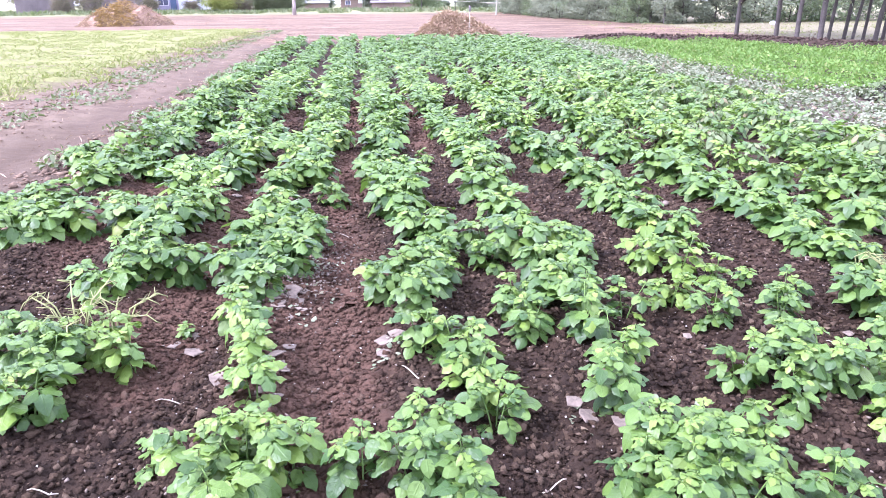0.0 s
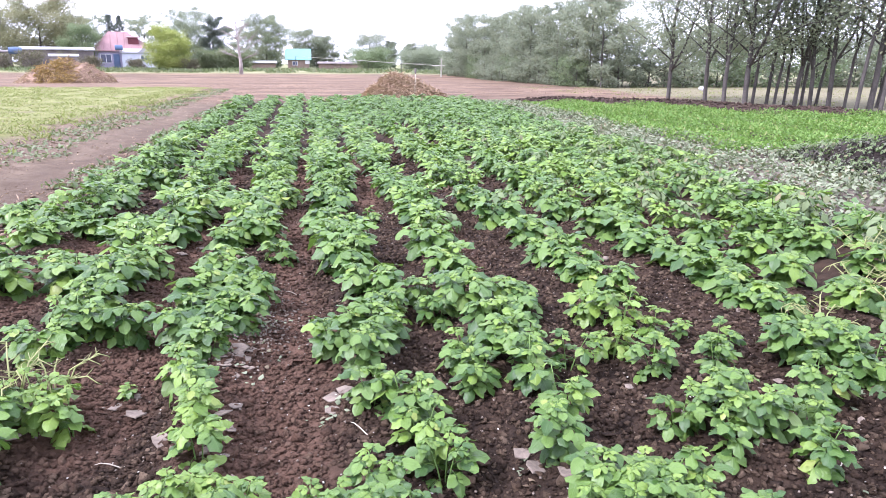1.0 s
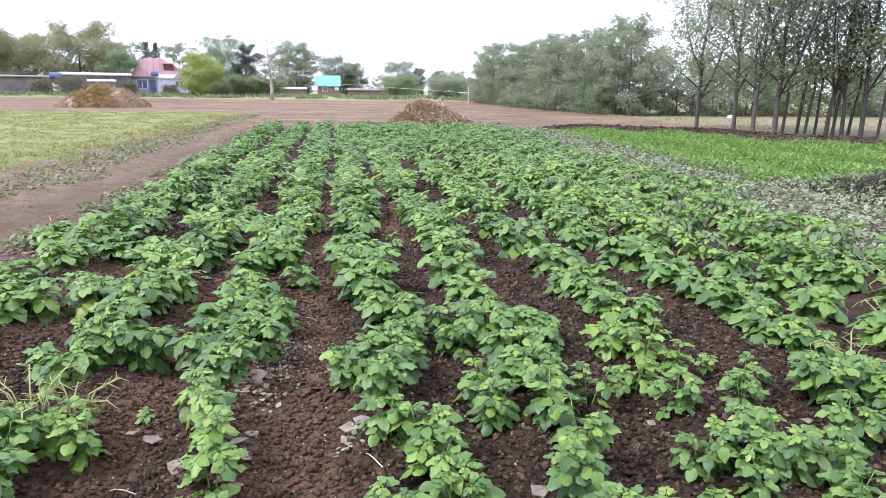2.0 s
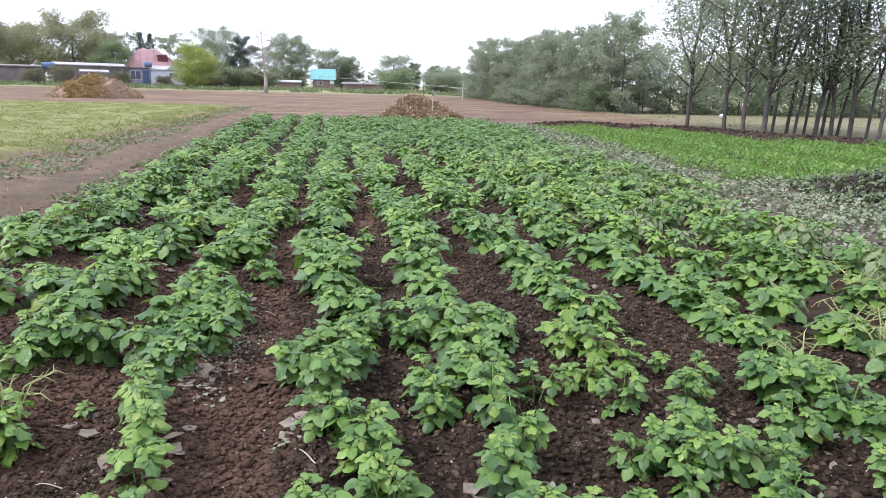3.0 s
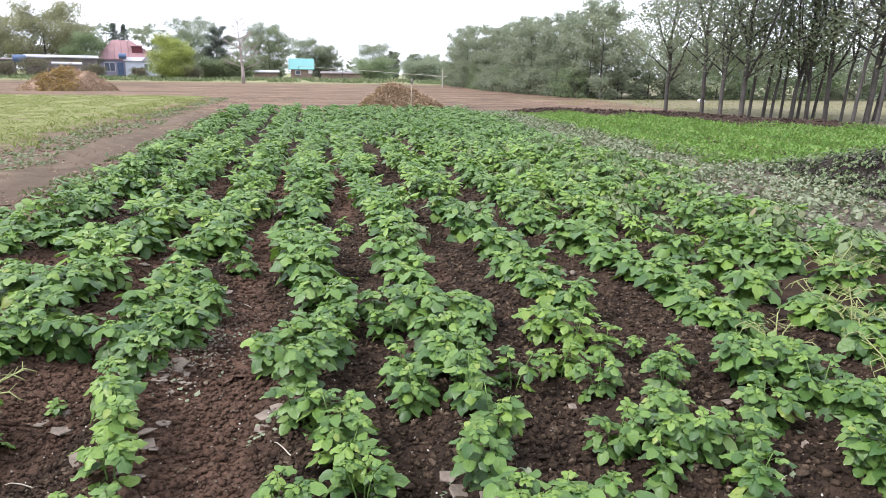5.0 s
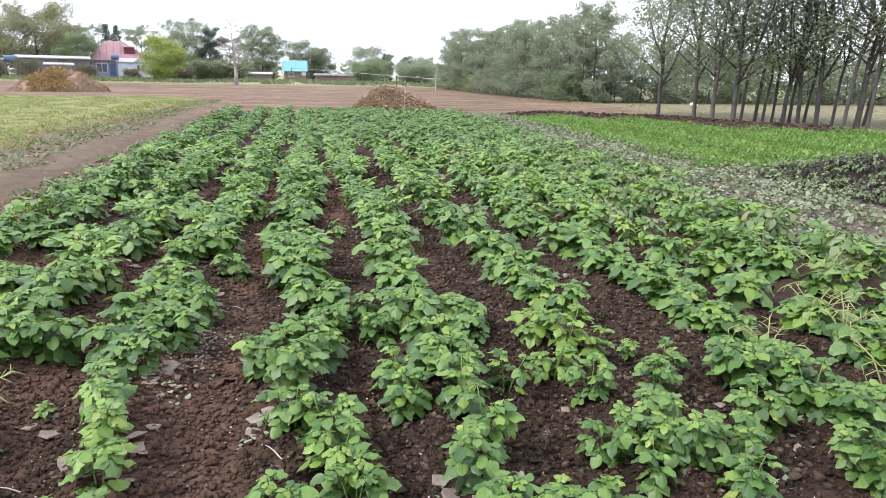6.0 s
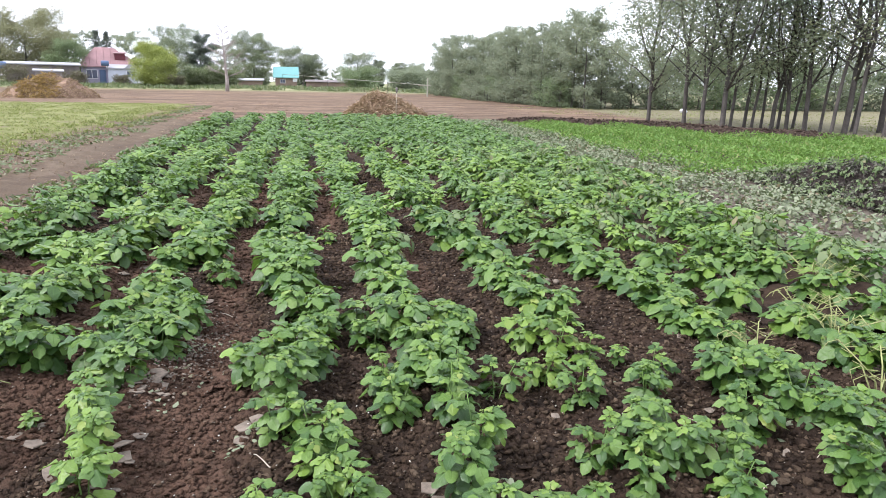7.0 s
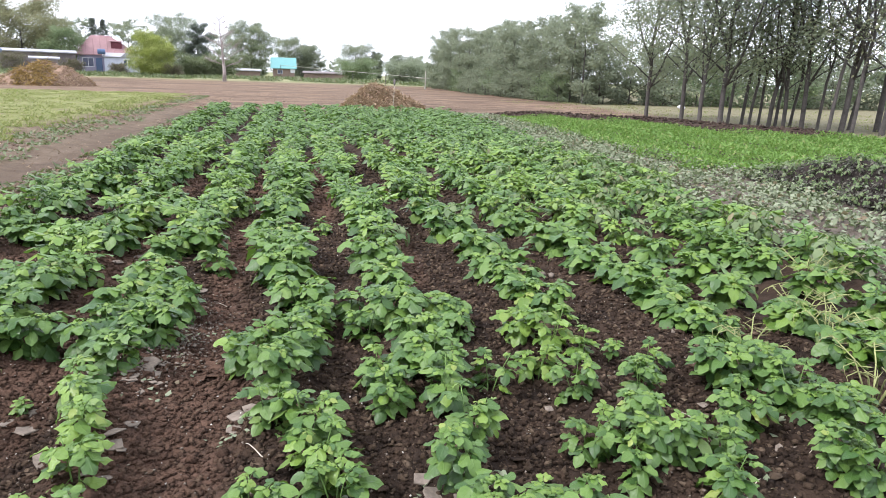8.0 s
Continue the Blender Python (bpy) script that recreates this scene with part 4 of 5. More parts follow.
def red_house():
    root = facing("house", -25.67, 107.4, "low lilac house with a faded red hipped roof", "house")
    part("wall", slab(-3.9, 3.9, 0, 7, 0, 2.6, M_LILAC, "wall"), root)
    e, r = 2.55, 5.25
    lower = [(-4.3, -0.4, e), (4.3, -0.4, e), (4.3, 7.4, e), (-4.3, 7.4, e)]
    v = lower + [(-2.0, 3.5, r), (0.4, 3.5, r)] + [(x, y, z - 0.12) for x, y, z in lower]
    f = [(0, 1, 5, 4), (2, 3, 4, 5), (3, 0, 4), (1, 2, 5), (0, 6, 7, 1), (1, 7, 8, 2), (2, 8, 9, 3), (3, 9, 6, 0), (9, 8, 7, 6)]
    roof = part("roof", mesh_of("roof", v, f, M_ROOF), root)
    for k in range(9):
        x = -3.6 + 0.9 * k
        t = 1 - max(0, abs(x + 0.8) - 1.2) / 3.2
        if t > 0.1:
            part("seam", mesh_of("seam", *tube([(x, -0.38, e + 0.03), (x if abs(x + 0.8) < 1.2 else x, -0.38 + 3.85 * t, e + 0.03 + 2.7 * t)], [0.03, 0.03], 4), M_ROOF), roof)
    part("dormer", mesh_of("dormer", *block(0.5, 1.9, 0.9, 3.2, 3.3, 4.35), M_DORMER), root, None, "dark red dormer")
    part("dormer_roof", mesh_of("dormer_roof", [(0.35, 0.7, 4.35), (2.05, 0.7, 4.35), (2.05, 3.3, 4.6), (0.35, 3.3, 4.6), (0.35, 0.7, 4.43), (2.05, 0.7, 4.43), (2.05, 3.3, 4.68), (0.35, 3.3, 4.68)],
         [(0, 1, 5, 4), (1, 2, 6, 5), (2, 3, 7, 6), (3, 0, 4, 7), (4, 5, 6, 7), (3, 2, 1, 0)], M_ROOF), root)
    window(root, -3.2, -1.9, 0.9, 2.0, 0)
    part("door", slab(-1.6, -0.8, -0.05, -0.004, 0.1, 2.05, M_BLUE, "door"), root, None, "blue door")
    porch = part("porch", slab(-0.5, 3.9, -3.0, -0.02, 0, 2.2, M_PALEWALL, "porch"), root, None, "pale blue porch")
    gv = [(-0.7, -3.2, 2.2), (4.1, -3.2, 2.2), (4.1, -0.3, 2.75), (-0.7, -0.3, 2.75)]
    part("porch_roof", mesh_of("porch_roof", gv + [(x, y, z + 0.1) for x, y, z in gv], [(3, 2, 1, 0), (4, 5, 6, 7), (0, 1, 5, 4), (1, 2, 6, 5), (2, 3, 7, 6), (3, 0, 4, 7)], M_ASBESTOS), porch)
    part("gable", mesh_of("gable", [(1.5, -3.25, 2.25), (3.3, -3.25, 2.25), (2.4, -3.25, 3.0), (1.5, -1.2, 2.25), (3.3, -1.2, 2.25), (2.4, -1.2, 3.0)],
         [(0, 1, 2), (5, 4, 3), (0, 2, 5, 3), (2, 1, 4, 5), (1, 0, 3, 4)], M_ASBESTOS), porch)
    window(root, 1.9, 2.9, 1.1, 1.9, -3.0)
    part("porch_door", slab(3.2, 3.75, -3.05, -3.004, 0.1, 1.95, M_WHITE, "porch_door"), root)
    tank = facing("water_tank", -25.80, 104.6, "small blue water tank on a porch roof", "tank")
    tank.location.z += 2.5
    v, f = tube([(-0.5, 0, 0.4), (-0.42, 0, 0.4), (0.42, 0, 0.4), (0.5, 0, 0.4)], [0.3, 0.38, 0.38, 0.3], 14)
    part("drum", mesh_of("drum", v, f, M_BLUE, False), tank)
    part("cradle", mesh_of("cradle", *join([block(-0.35, -0.25, -0.35, 0.35, -0.1, 0.1), block(0.25, 0.35, -0.35, 0.35, -0.1, 0.1)]), M_BROWN), tank)


red_house()


def barrel(x, y, z):
    root = facing("barrel", x, y, "blue plastic barrel lying on a shed roof", "barrel")
    root.location.z = z
    v, f = tube([(-0.75, 0, 0), (-0.7, 0, 0), (-0.3, 0, 0), (-0.27, 0, 0), (0.27, 0, 0), (0.3, 0, 0), (0.7, 0, 0), (0.75, 0, 0)], [0.36, 0.42, 0.44, 0.46, 0.46, 0.44, 0.42, 0.36], 16)
    part("drum", mesh_of("drum", v, f, M_BLUE), root)
    v, f = tube([(0.74, 0, 0.22), (0.8, 0, 0.22)], [0.05, 0.05], 8)
    part("bung", mesh_of("bung", v, f, M_WHITE), root)


def shed(name, x, y, w, d, h, wall, roof, label, tilt=0.25, boards=8, door=True):
    root = facing(name, x, y, label, "shed", "garden sheds")
    part("wall", slab(-w / 2, w / 2, 0, d, 0, h, wall, "wall"), root)
    gv = [(-w / 2 - 0.2, -0.3, h + 0.004), (w / 2 + 0.2, -0.3, h + 0.004), (w / 2 + 0.2, d + 0.2, h + tilt), (-w / 2 - 0.2, d + 0.2, h + tilt)]
    part("roof", mesh_of("roof", gv + [(a, b, c + 0.12) for a, b, c in gv], [(3, 2, 1, 0), (4, 5, 6, 7), (0, 1, 5, 4), (1, 2, 6, 5), (2, 3, 7, 6), (3, 0, 4, 7)], roof), root)
    for k in range(boards):
        bx = -w / 2 + w * (k + 0.5) / boards
        part("board", slab(bx - w / boards * 0.46, bx + w / boards * 0.46, -0.03, -0.004, 0.03, h - 0.03, wall, "board", 0.008), root)
    if door:
        part("door", slab(w * 0.12, w * 0.12 + min(0.8, w * 0.3), -0.06, -0.034, 0.05, h * 0.86, M_BROWN, "door"), root)
    return root


shed("shed", -32.22, 100.2, 8.4, 3.0, 2.45, M_DARK, M_ASBESTOS, "long dark shed with a pale sheet roof", 0.35, 12)
shed("shed", -40.10, 97.0, 6.6, 3.0, 2.1, M_DARK, M_DARK, "dark tarred shed with a flat roof", 0.2, 10)
shed("small_shed", -26.52, 84.0, 2.6, 1.8, 1.75, M_GREYBOARD, M_ASBESTOS, "small grey board shed with a pale roof", 0.2, 6)
shed("hen_house", -13.08, 109.3, 2.9, 2.0, 1.2, M_BROWN, M_ASBESTOS, "low hen house with a pale roof", 0.2, 6, False)
shed("hen_house", -6.55, 104.9, 3.4, 2.2, 0.95, M_BROWN, M_ASBESTOS, "low open hen house with a pale roof", 0.25, 6, False)
barrel(-36.61, 98.4, 2.75)
shed("barn", 5.25, 121.0, 7.5, 3.0, 0.9, M_BROWN, M_DARK, "long low barn with a dark roof", 0.3, 8, False)


def teal_house():
    root = facing("house", -1.91, 130.0, "small brown house with a teal sheet roof", "house")
    part("wall", slab(-1.9, 1.9, 0, 4.4, 0, 1.75, M_BROWN, "wall"), root)
    v = [(-2.3, -0.3, 1.65), (2.3, -0.3, 1.65), (2.3, 2.2, 3.55), (-2.3, 2.2, 3.55), (2.3, 4.7, 1.65), (-2.3, 4.7, 1.65)]
    v += [(x, y, z - 0.1) for x, y, z in v]
    part("roof", mesh_of("roof", v, [(0, 1, 2, 3), (3, 2, 4, 5), (6, 9, 8, 7), (9, 11, 10, 8), (0, 6, 7, 1), (4, 10, 11, 5), (1, 7, 8, 2), (2, 8, 10, 4), (0, 3, 9, 6), (3, 5, 11, 9)], M_TEAL), root)
    part("gable", mesh_of("gable", [(1.9, 0, 1.75), (1.9, 4.4, 1.75), (1.9, 2.2, 3.4), (1.8, 0, 1.75), (1.8, 4.4, 1.75), (1.8, 2.2, 3.4)],
         [(0, 1, 2), (5, 4, 3), (0, 3, 4, 1), (1, 4, 5, 2), (2, 5, 3, 0)], M_WHITE), root)
    part("corner_board", slab(1.2, 1.95, -0.06, -0.004, 0.9, 1.6, M_WHITE, "corner_board"), root, None, "white boarded panel")
    window(root, -1.0, -0.2, 0.7, 1.3, 0)


teal_house()


def gas_pipe():
    """A raised pipe on posts along the far side of the field."""
    root = new("gas_pipe")
    a, b = Vector((-2.2, 116.0, 0)), Vector((13.65, 73.7, 0))
    za, zb = 2.5, 1.27
    root.matrix_basis = Matrix.Translation((b.x, b.y, height(b.x, b.y)))
    o = Vector((b.x, b.y, height(b.x, b.y)))
    d = (b - a).normalized()
    v, f = tube([a + Vector((0, 0, za)) - o, b + Vector((0, 0, zb)) - o], [0.022, 0.022], 8)
    part("pipe", mesh_of("pipe", v, f, M_PIPE, True), root)
    for s in (0.0, 0.2, 0.4, 0.6, 0.8):
        p = a.lerp(b, s)
        v, f = tube([p + Vector((0, 0, height(p.x, p.y) - 0.2)) - o, p + Vector((0, 0, za + (zb - za) * s)) - o], [0.04, 0.04], 6)
        part("post", mesh_of("post", v, f, M_BARK), root)
    v, f = tube([(0, 0, -0.2), (0.03, 0, 1.9)], [0.075, 0.065], 8)
    part("end_post", mesh_of("end_post", v, f, M_PIPE), root, None, "pale upright end post")
    v, f = tube([(-1.0, 0, 1.16), (0.42, 0, 1.14)], [0.055, 0.055], 8)
    part("crossbar", mesh_of("crossbar", v, f, M_PIPE), root)
    tagged(root, "pale raised pipe on posts with a cross-shaped end", "pipe")


gas_pipe()


# ---- heaps ----
def mound(w, d, h, peak, seed, n=36, steep=1.15):
    """A lumpy heap: a polar grid pulled up to an off-centre peak."""
    v, f = [(peak, 0, h)], []
    rings = 10
    for i in range(1, rings + 1):
        r = i / rings
        for k in range(n):
            a = 2 * math.pi * k / n
            x, y = math.cos(a) * r * w / 2 + peak * (1 - r), math.sin(a) * r * d / 2
            z = h * (1 - r ** steep) * (1 + 0.35 * noise.noise(Vector((x * 1.3, y * 1.3, seed)))) + 0.10 * noise.noise(Vector((x * 3, y * 3, seed + 5))) * (1 - r) - (0.12 if i == rings else 0)
            v.append((x, y, z))
    for k in range(n):
        f.append((0, 1 + k, 1 + (k + 1) % n))
    for i in range(rings - 1):
        for k in range(n):
            a, b = 1 + i * n, 1 + (i + 1) * n
            f.append((a + k, b + k, b + (k + 1) % n, a + (k + 1) % n))
    return v, f


def on_mound(v, f, nr, count):
    """Random places on the faces of a heap."""
    v = np.array(v)
    t = np.array([q[:3] for q in f] + [(q[0], q[2], q[3]) for q in f if len(q) == 4])
    a, b, c = v[t[:, 0]], v[t[:, 1]], v[t[:, 2]]
    area = np.linalg.norm(np.cross(b - a, c - a), axis=1)
    k = nr.choice(len(t), count, p=area / area.sum())
    r1, r2 = np.sqrt(nr.uniform(size=count))[:, None], nr.uniform(size=count)[:, None]
    return a[k] * (1 - r1) + b[k] * r1 * (1 - r2) + c[k] * r1 * r2


M_DUNG = plain("dung_and_straw", (0.22, 0.15, 0.105), 0.95, 8, 0.4, 0.05, 0.1)
M_FRESH = leafy("fresh_straw", (0.30, 0.19, 0.07), (0.45, 0.31, 0.12), (0.26, 0.19, 0.11), 0.75, 0.1)


def straw_heap(name, x, y, w, d, h, peak, seed, label, count, fresh=False, steep=1.15):
    nr = np.random.default_rng(seed)
    root = new(name)
    root.matrix_basis = pose(x, y, height(x, y), 0, 0, -math.degrees(math.atan2(x, y)))
    v, f = mound(w, d, h, peak, seed, 36, steep)
    part("mound", mesh_of("mound", v, f, M_DUNG, True), root)
    c = on_mound(v, f, nr, count)
    tagged(part("straw", spray_mesh("straw", c, 0.26, nr, M_STRAW, 0.5, 0.05), root), kind="stuff")
    if fresh:
        c = on_mound(v, f, nr, count)
        c = c[np.abs(c[:, 0] + 0.1 * w + nr.normal(size=len(c)) * 0.1) < w * 0.17]
        tagged(part("fresh_straw", spray_mesh("fresh_straw", c + (0, 0, 0.03), 0.4, nr, M_FRESH, 0.6, 0.06), root, None, "bright yellow straw"), kind="stuff")
    tagged(root, label, "heap")


straw_heap("straw_heap", 3.85, 30.7, 3.6, 2.4, 1.02, -0.5, 61, "heap of brown dry stalks at the plot's end", 20000)
straw_heap("dung_heap", -16.8, 53.0, 6.4, 3.6, 1.35, 0.2, 62, "flat heap of dung and yellow straw on the meadow", 9000, True, 2.0)


M_HEAPSOIL = plain("black_rotten_soil", (0.024, 0.019, 0.016), 0.95, 10, 0.4, 0.03, 0.1)


def haulm_heap():
    nr, rng = np.random.default_rng(63), random.Random(63)
    root = new("haulm_heap")
    root.matrix_basis = pose(7.4, 7.2, height(7.4, 7.2), 0, 0, 91)
    v, f = mound(5.6, 1.25, 0.5, 0.5, 63)
    part("mound", mesh_of("mound", v, f, M_HEAPSOIL, True), root)

    def limp(n, size, lift):
        out = []
        for x, y, z in on_mound(v, f, nr, n):
            e = Euler((rng.uniform(-0.6, 0.6), rng.uniform(-0.7, 0.5), rng.uniform(0, 6.28)))
            out.append((rng.randrange(len(LIMP)), np.array(Matrix.LocRotScale((x, y, max(z, 0) + lift), e, (size * rng.uniform(0.6, 1.2),) * 3))))
        return out

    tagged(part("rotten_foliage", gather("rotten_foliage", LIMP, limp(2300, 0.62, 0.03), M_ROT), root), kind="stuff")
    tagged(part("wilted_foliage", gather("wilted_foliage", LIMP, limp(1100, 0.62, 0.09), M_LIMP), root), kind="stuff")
    tagged(root, "dark heap of rotting pulled haulms beside the plot", "heap")


haulm_heap()


# ---- green cover: meadow, carrots, wilted strip, weeds of the track ----
def scatter_cover():
    nr = np.random.default_rng(70)

    def drop(n, x0, x1, y0, y1, keep):
        x, y = nr.uniform(x0, x1, n), nr.uniform(y0, y1, n)
        k = keep(x, y)
        x, y = x[k], y[k]
        return np.stack([x, y, lay(x, y)], 1)

    def clump(x, y, s, seed):
        return np.array([noise.noise(Vector((a * s, b * s, seed))) for a, b in zip(x, y)])

    c = drop(90000, -28, -5.7, 12, 43, lambda x, y: clump(x, y, 0.8, 3.0) + 0.5 * clump(x, y, 2.5, 8.0) > -0.08 + 0.55 * smooth01((x + 6.6) / 1.1))
    tagged(new("meadow_grass", spray_mesh("meadow_grass", c, 0.09, nr, M_GRASS, 0, 0.13, upright=0.5)), "short yellow-green meadow grass beside the track", "grass", kind="stuff")
    c = drop(170000, 5.8, 24, 9.3, 28, lambda x, y: (bed_edge(x, y) + 0.5 * clump(x, y, 0.7, 1.0) < 0) & (clump(x, y, 0.9, 2.0) + 0.4 * clump(x, y, 3.0, 5.0) > -0.5) & (x + 0.7 * clump(x, y, 1.2, 4.0) > np.where(y < 10, 7.4, 6.35 + 0.085 * (y - 10))))
    c[:, 2] += nr.uniform(0, 0.22, len(c)) * (0.6 + 0.4 * np.sin(c[:, 0] * 3.0))
    tagged(new("carrot_bed", spray_mesh("carrot_bed", c, 0.085, nr, M_BAND, 0, 0.2, upright=0.7)), "bright green feathery bed of carrots", "carrots", kind="stuff")
    c = drop(52000, 3.4, 7.3, 3.0, 26, lambda x, y: (x > np.where(y < 8, 3.3 + 0.185 * y, 4.78 + 0.04 * (y - 8)) + 0.4 * clump(x, y, 0.9, 6.0)) & (clump(x, y, 1.6, 5.0) > -0.12))
    c[:, 2] += nr.uniform(0.0, 0.14, len(c))
    tagged(new("wilted_plants", spray_mesh("wilted_plants", c, 0.068, nr, M_WILT, 0.1, 0.33)), "grey-green wilted plants lying on bare soil", "wilted plants", kind="stuff")
    c = drop(26000, -7.4, -3.9, 8, 40, lambda x, y: (np.abs(x + 4.95 + 0.4 * clump(x, y, 0.4, 9.0)) < 0.55 + 0.5 * clump(x, y, 1.1, 19.0)) & (clump(x, y, 0.7, 7.0) + 0.5 * clump(x, y, 2.3, 17.0) > -0.08))
    tagged(new("track_weeds", spray_mesh("track_weeds", c + (0, 0, 0.01), 0.085, nr, M_WEED, 0.05, 0.26)), "low dusty weeds between the ruts", "weeds", kind="stuff")
    c = drop(9000, -6.8, -4.8, 10, 38, lambda x, y: clump(x, y, 1.4, 21.0) + 0.5 * clump(x, y, 4.0, 22.0) > 0.12 + 0.28 * (x + 6.8) / 2.2)
    tagged(new("fringe_grass", spray_mesh("fringe_grass", c, 0.13, nr, M_GRASS, 0, 0.13, upright=0.8)), "loose grass tufts creeping onto the track", "grass", kind="stuff")
    c = drop(1500, -6.9, -2.8, 6, 36, lambda x, y: clump(x, y, 0.8, 23.0) > -0.1)
    tagged(new("track_chaff", spray_mesh("track_chaff", c + (0, 0, 0.012), 0.07, nr, M_STRAW, 0.0, 0.06)), "bits of pale chaff on the track", "chaff", kind="stuff")
    c = drop(6500, -3.35, -2.4, 4.0, 26, lambda x, y: clump(x, y, 1.2, 11.0) > 0.05)
    tagged(new("edge_weeds", spray_mesh("edge_weeds", c + (0, 0, 0.03), 0.09, nr, M_WEED, 0.05, 0.22)), "sparse dusty weeds along the plot's edge", "weeds", kind="stuff")
    c = drop(14000, -45, 22, 84, 100, lambda x, y: clump(x, y, 0.25, 12.0) > -0.1)
    tagged(new("rough_grass", spray_mesh("rough_grass", c, 0.45, nr, M_WEED, 0, 0.15, upright=1.0)), "rough pale grass before the gardens", "grass", kind="stuff")
    c = drop(9000, 13, 34, 18, 44, lambda x, y: (bed_edge(x, y) > 1.4) & (clump(x, y, 0.5, 13.0) > 0.1))
    tagged(new("grove_grass", spray_mesh("grove_grass", c, 0.12, nr, M_GRASS, 0, 0.1, upright=1.0)), "thin dry grass under the grove", "grass", kind="stuff")


scatter_cover()


# ---- soil: clods, flakes of crust, straws, pebbles ----
def lump(seed):
    """An angular crumb of soil."""
    rng = random.Random(seed)
    v = [(1, 0, 0), (0, 0.8, 0), (-1, 0, 0), (0, -0.8, 0), (0, 0, 0.65), (0, 0, -0.6)]
    v = [tuple(c * rng.uniform(0.7, 1.25) + rng.uniform(-0.28, 0.28) for c in p) for p in v]
    return v, [(0, 1, 4), (1, 2, 4), (2, 3, 4), (3, 0, 4), (1, 0, 5), (2, 1, 5), (3, 2, 5), (0, 3, 5)]


LUMPS = [lump(i) for i in range(10)]


def clods():
    rng = random.Random(90)
    places = []

    def strew(n, x0, x1, y0, y1, small, large, power=3.0, lift=0.1):
        xs, ys = [rng.uniform(x0, x1) for i in range(n)], [rng.uniform(y0, y1) for i in range(n)]
        for x, y, z in zip(xs, ys, lay(xs, ys)):
            s = small + (large - small) * rng.random() ** power
            places.append((rng.randrange(10), turn(rng, x, y, z + crumble(x, y) + s * lift, s)))

    strew(34000, -2.6, 2.7, 1.15, 3.2, 0.003, 0.009, 1.8, 0.2)
    strew(36000, -2.6, 2.7, 1.15, 4.0, 0.007, 0.023, 2.0, 0.28)
    strew(1500, -2.6, 2.7, 1.15, 5.0, 0.018, 0.04, 2.4, 0.15)
    strew(26000, -2.6, 3.2, 4.0, 7.0, 0.008, 0.026, 2.2, 0.25)
    strew(9000, -2.7, 3.5, 7.0, 12.0, 0.014, 0.040, 2.0, 0.3)
    strew(1500, 3.0, 5.5, 2.5, 14.0, 0.012, 0.035)
    tagged(new("soil_clods", gather("soil_clods", LUMPS, places, M_CLOD)), "crumbly dark brown clods of soil between the rows", "clods", kind="stuff")
    places.clear()
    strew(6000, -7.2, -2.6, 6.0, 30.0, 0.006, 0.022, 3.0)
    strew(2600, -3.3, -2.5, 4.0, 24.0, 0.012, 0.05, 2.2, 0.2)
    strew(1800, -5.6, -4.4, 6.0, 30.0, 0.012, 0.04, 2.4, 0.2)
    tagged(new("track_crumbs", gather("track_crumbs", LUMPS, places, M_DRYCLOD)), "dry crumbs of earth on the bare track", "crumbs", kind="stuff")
    places.clear()
    for i in range(14000):
        x = rng.uniform(7.5, 17)
        y = rng.uniform(16.5, 29)
        s = rng.uniform(0.02, 0.075)
        if not 0.1 < bed_edge(x, y) < 1.7:
            continue
        places.append((rng.randrange(10), turn(rng, x, y, height(x, y) + s * 0.2, s)))
    tagged(new("turned_soil", gather("turned_soil", LUMPS, places, M_DUG)), "dark freshly dug clods on a low bank", "clods", kind="stuff")
    places.clear()
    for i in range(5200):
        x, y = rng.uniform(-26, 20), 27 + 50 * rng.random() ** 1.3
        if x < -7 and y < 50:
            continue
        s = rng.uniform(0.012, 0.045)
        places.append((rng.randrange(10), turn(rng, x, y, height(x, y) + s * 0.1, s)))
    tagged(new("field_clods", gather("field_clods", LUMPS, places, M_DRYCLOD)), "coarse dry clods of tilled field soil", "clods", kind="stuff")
    places.clear()
    for i in range(2600):
        x, y = rng.uniform(-2.3, 2.6), 1.3 + 5 * rng.random() ** 1.4
        if i % 4 == 0:
            x, y = rng.gauss(-0.63, 0.12), rng.gauss(3.62, 0.28)
        s = rng.uniform(0.003, 0.009) * (1.3 if i % 4 == 0 else 1.0)
        places.append((rng.randrange(10), turn(rng, x, y, height(x, y) + 0.018, s)))
    chips = []
    for i in range(900):
        x, y = rng.uniform(-2.4, 2.8), 1.3 + 6 * rng.random() ** 1.3
        chips.append((rng.randrange(10), turn(rng, x, y, height(x, y) + crumble(x, y) + 0.016, rng.uniform(0.0025, 0.006))))
    tagged(new("white_chips", gather("white_chips", LUMPS, chips, M_CHIP)), "whitish chips and snail shells scattered on the soil", "chips", kind="stuff")
    tagged(new("pale_pebbles", gather("pale_pebbles", LUMPS, places, M_CRUST)), "tiny pale pebbles and chips on the soil", "pebbles", kind="stuff")


clods()


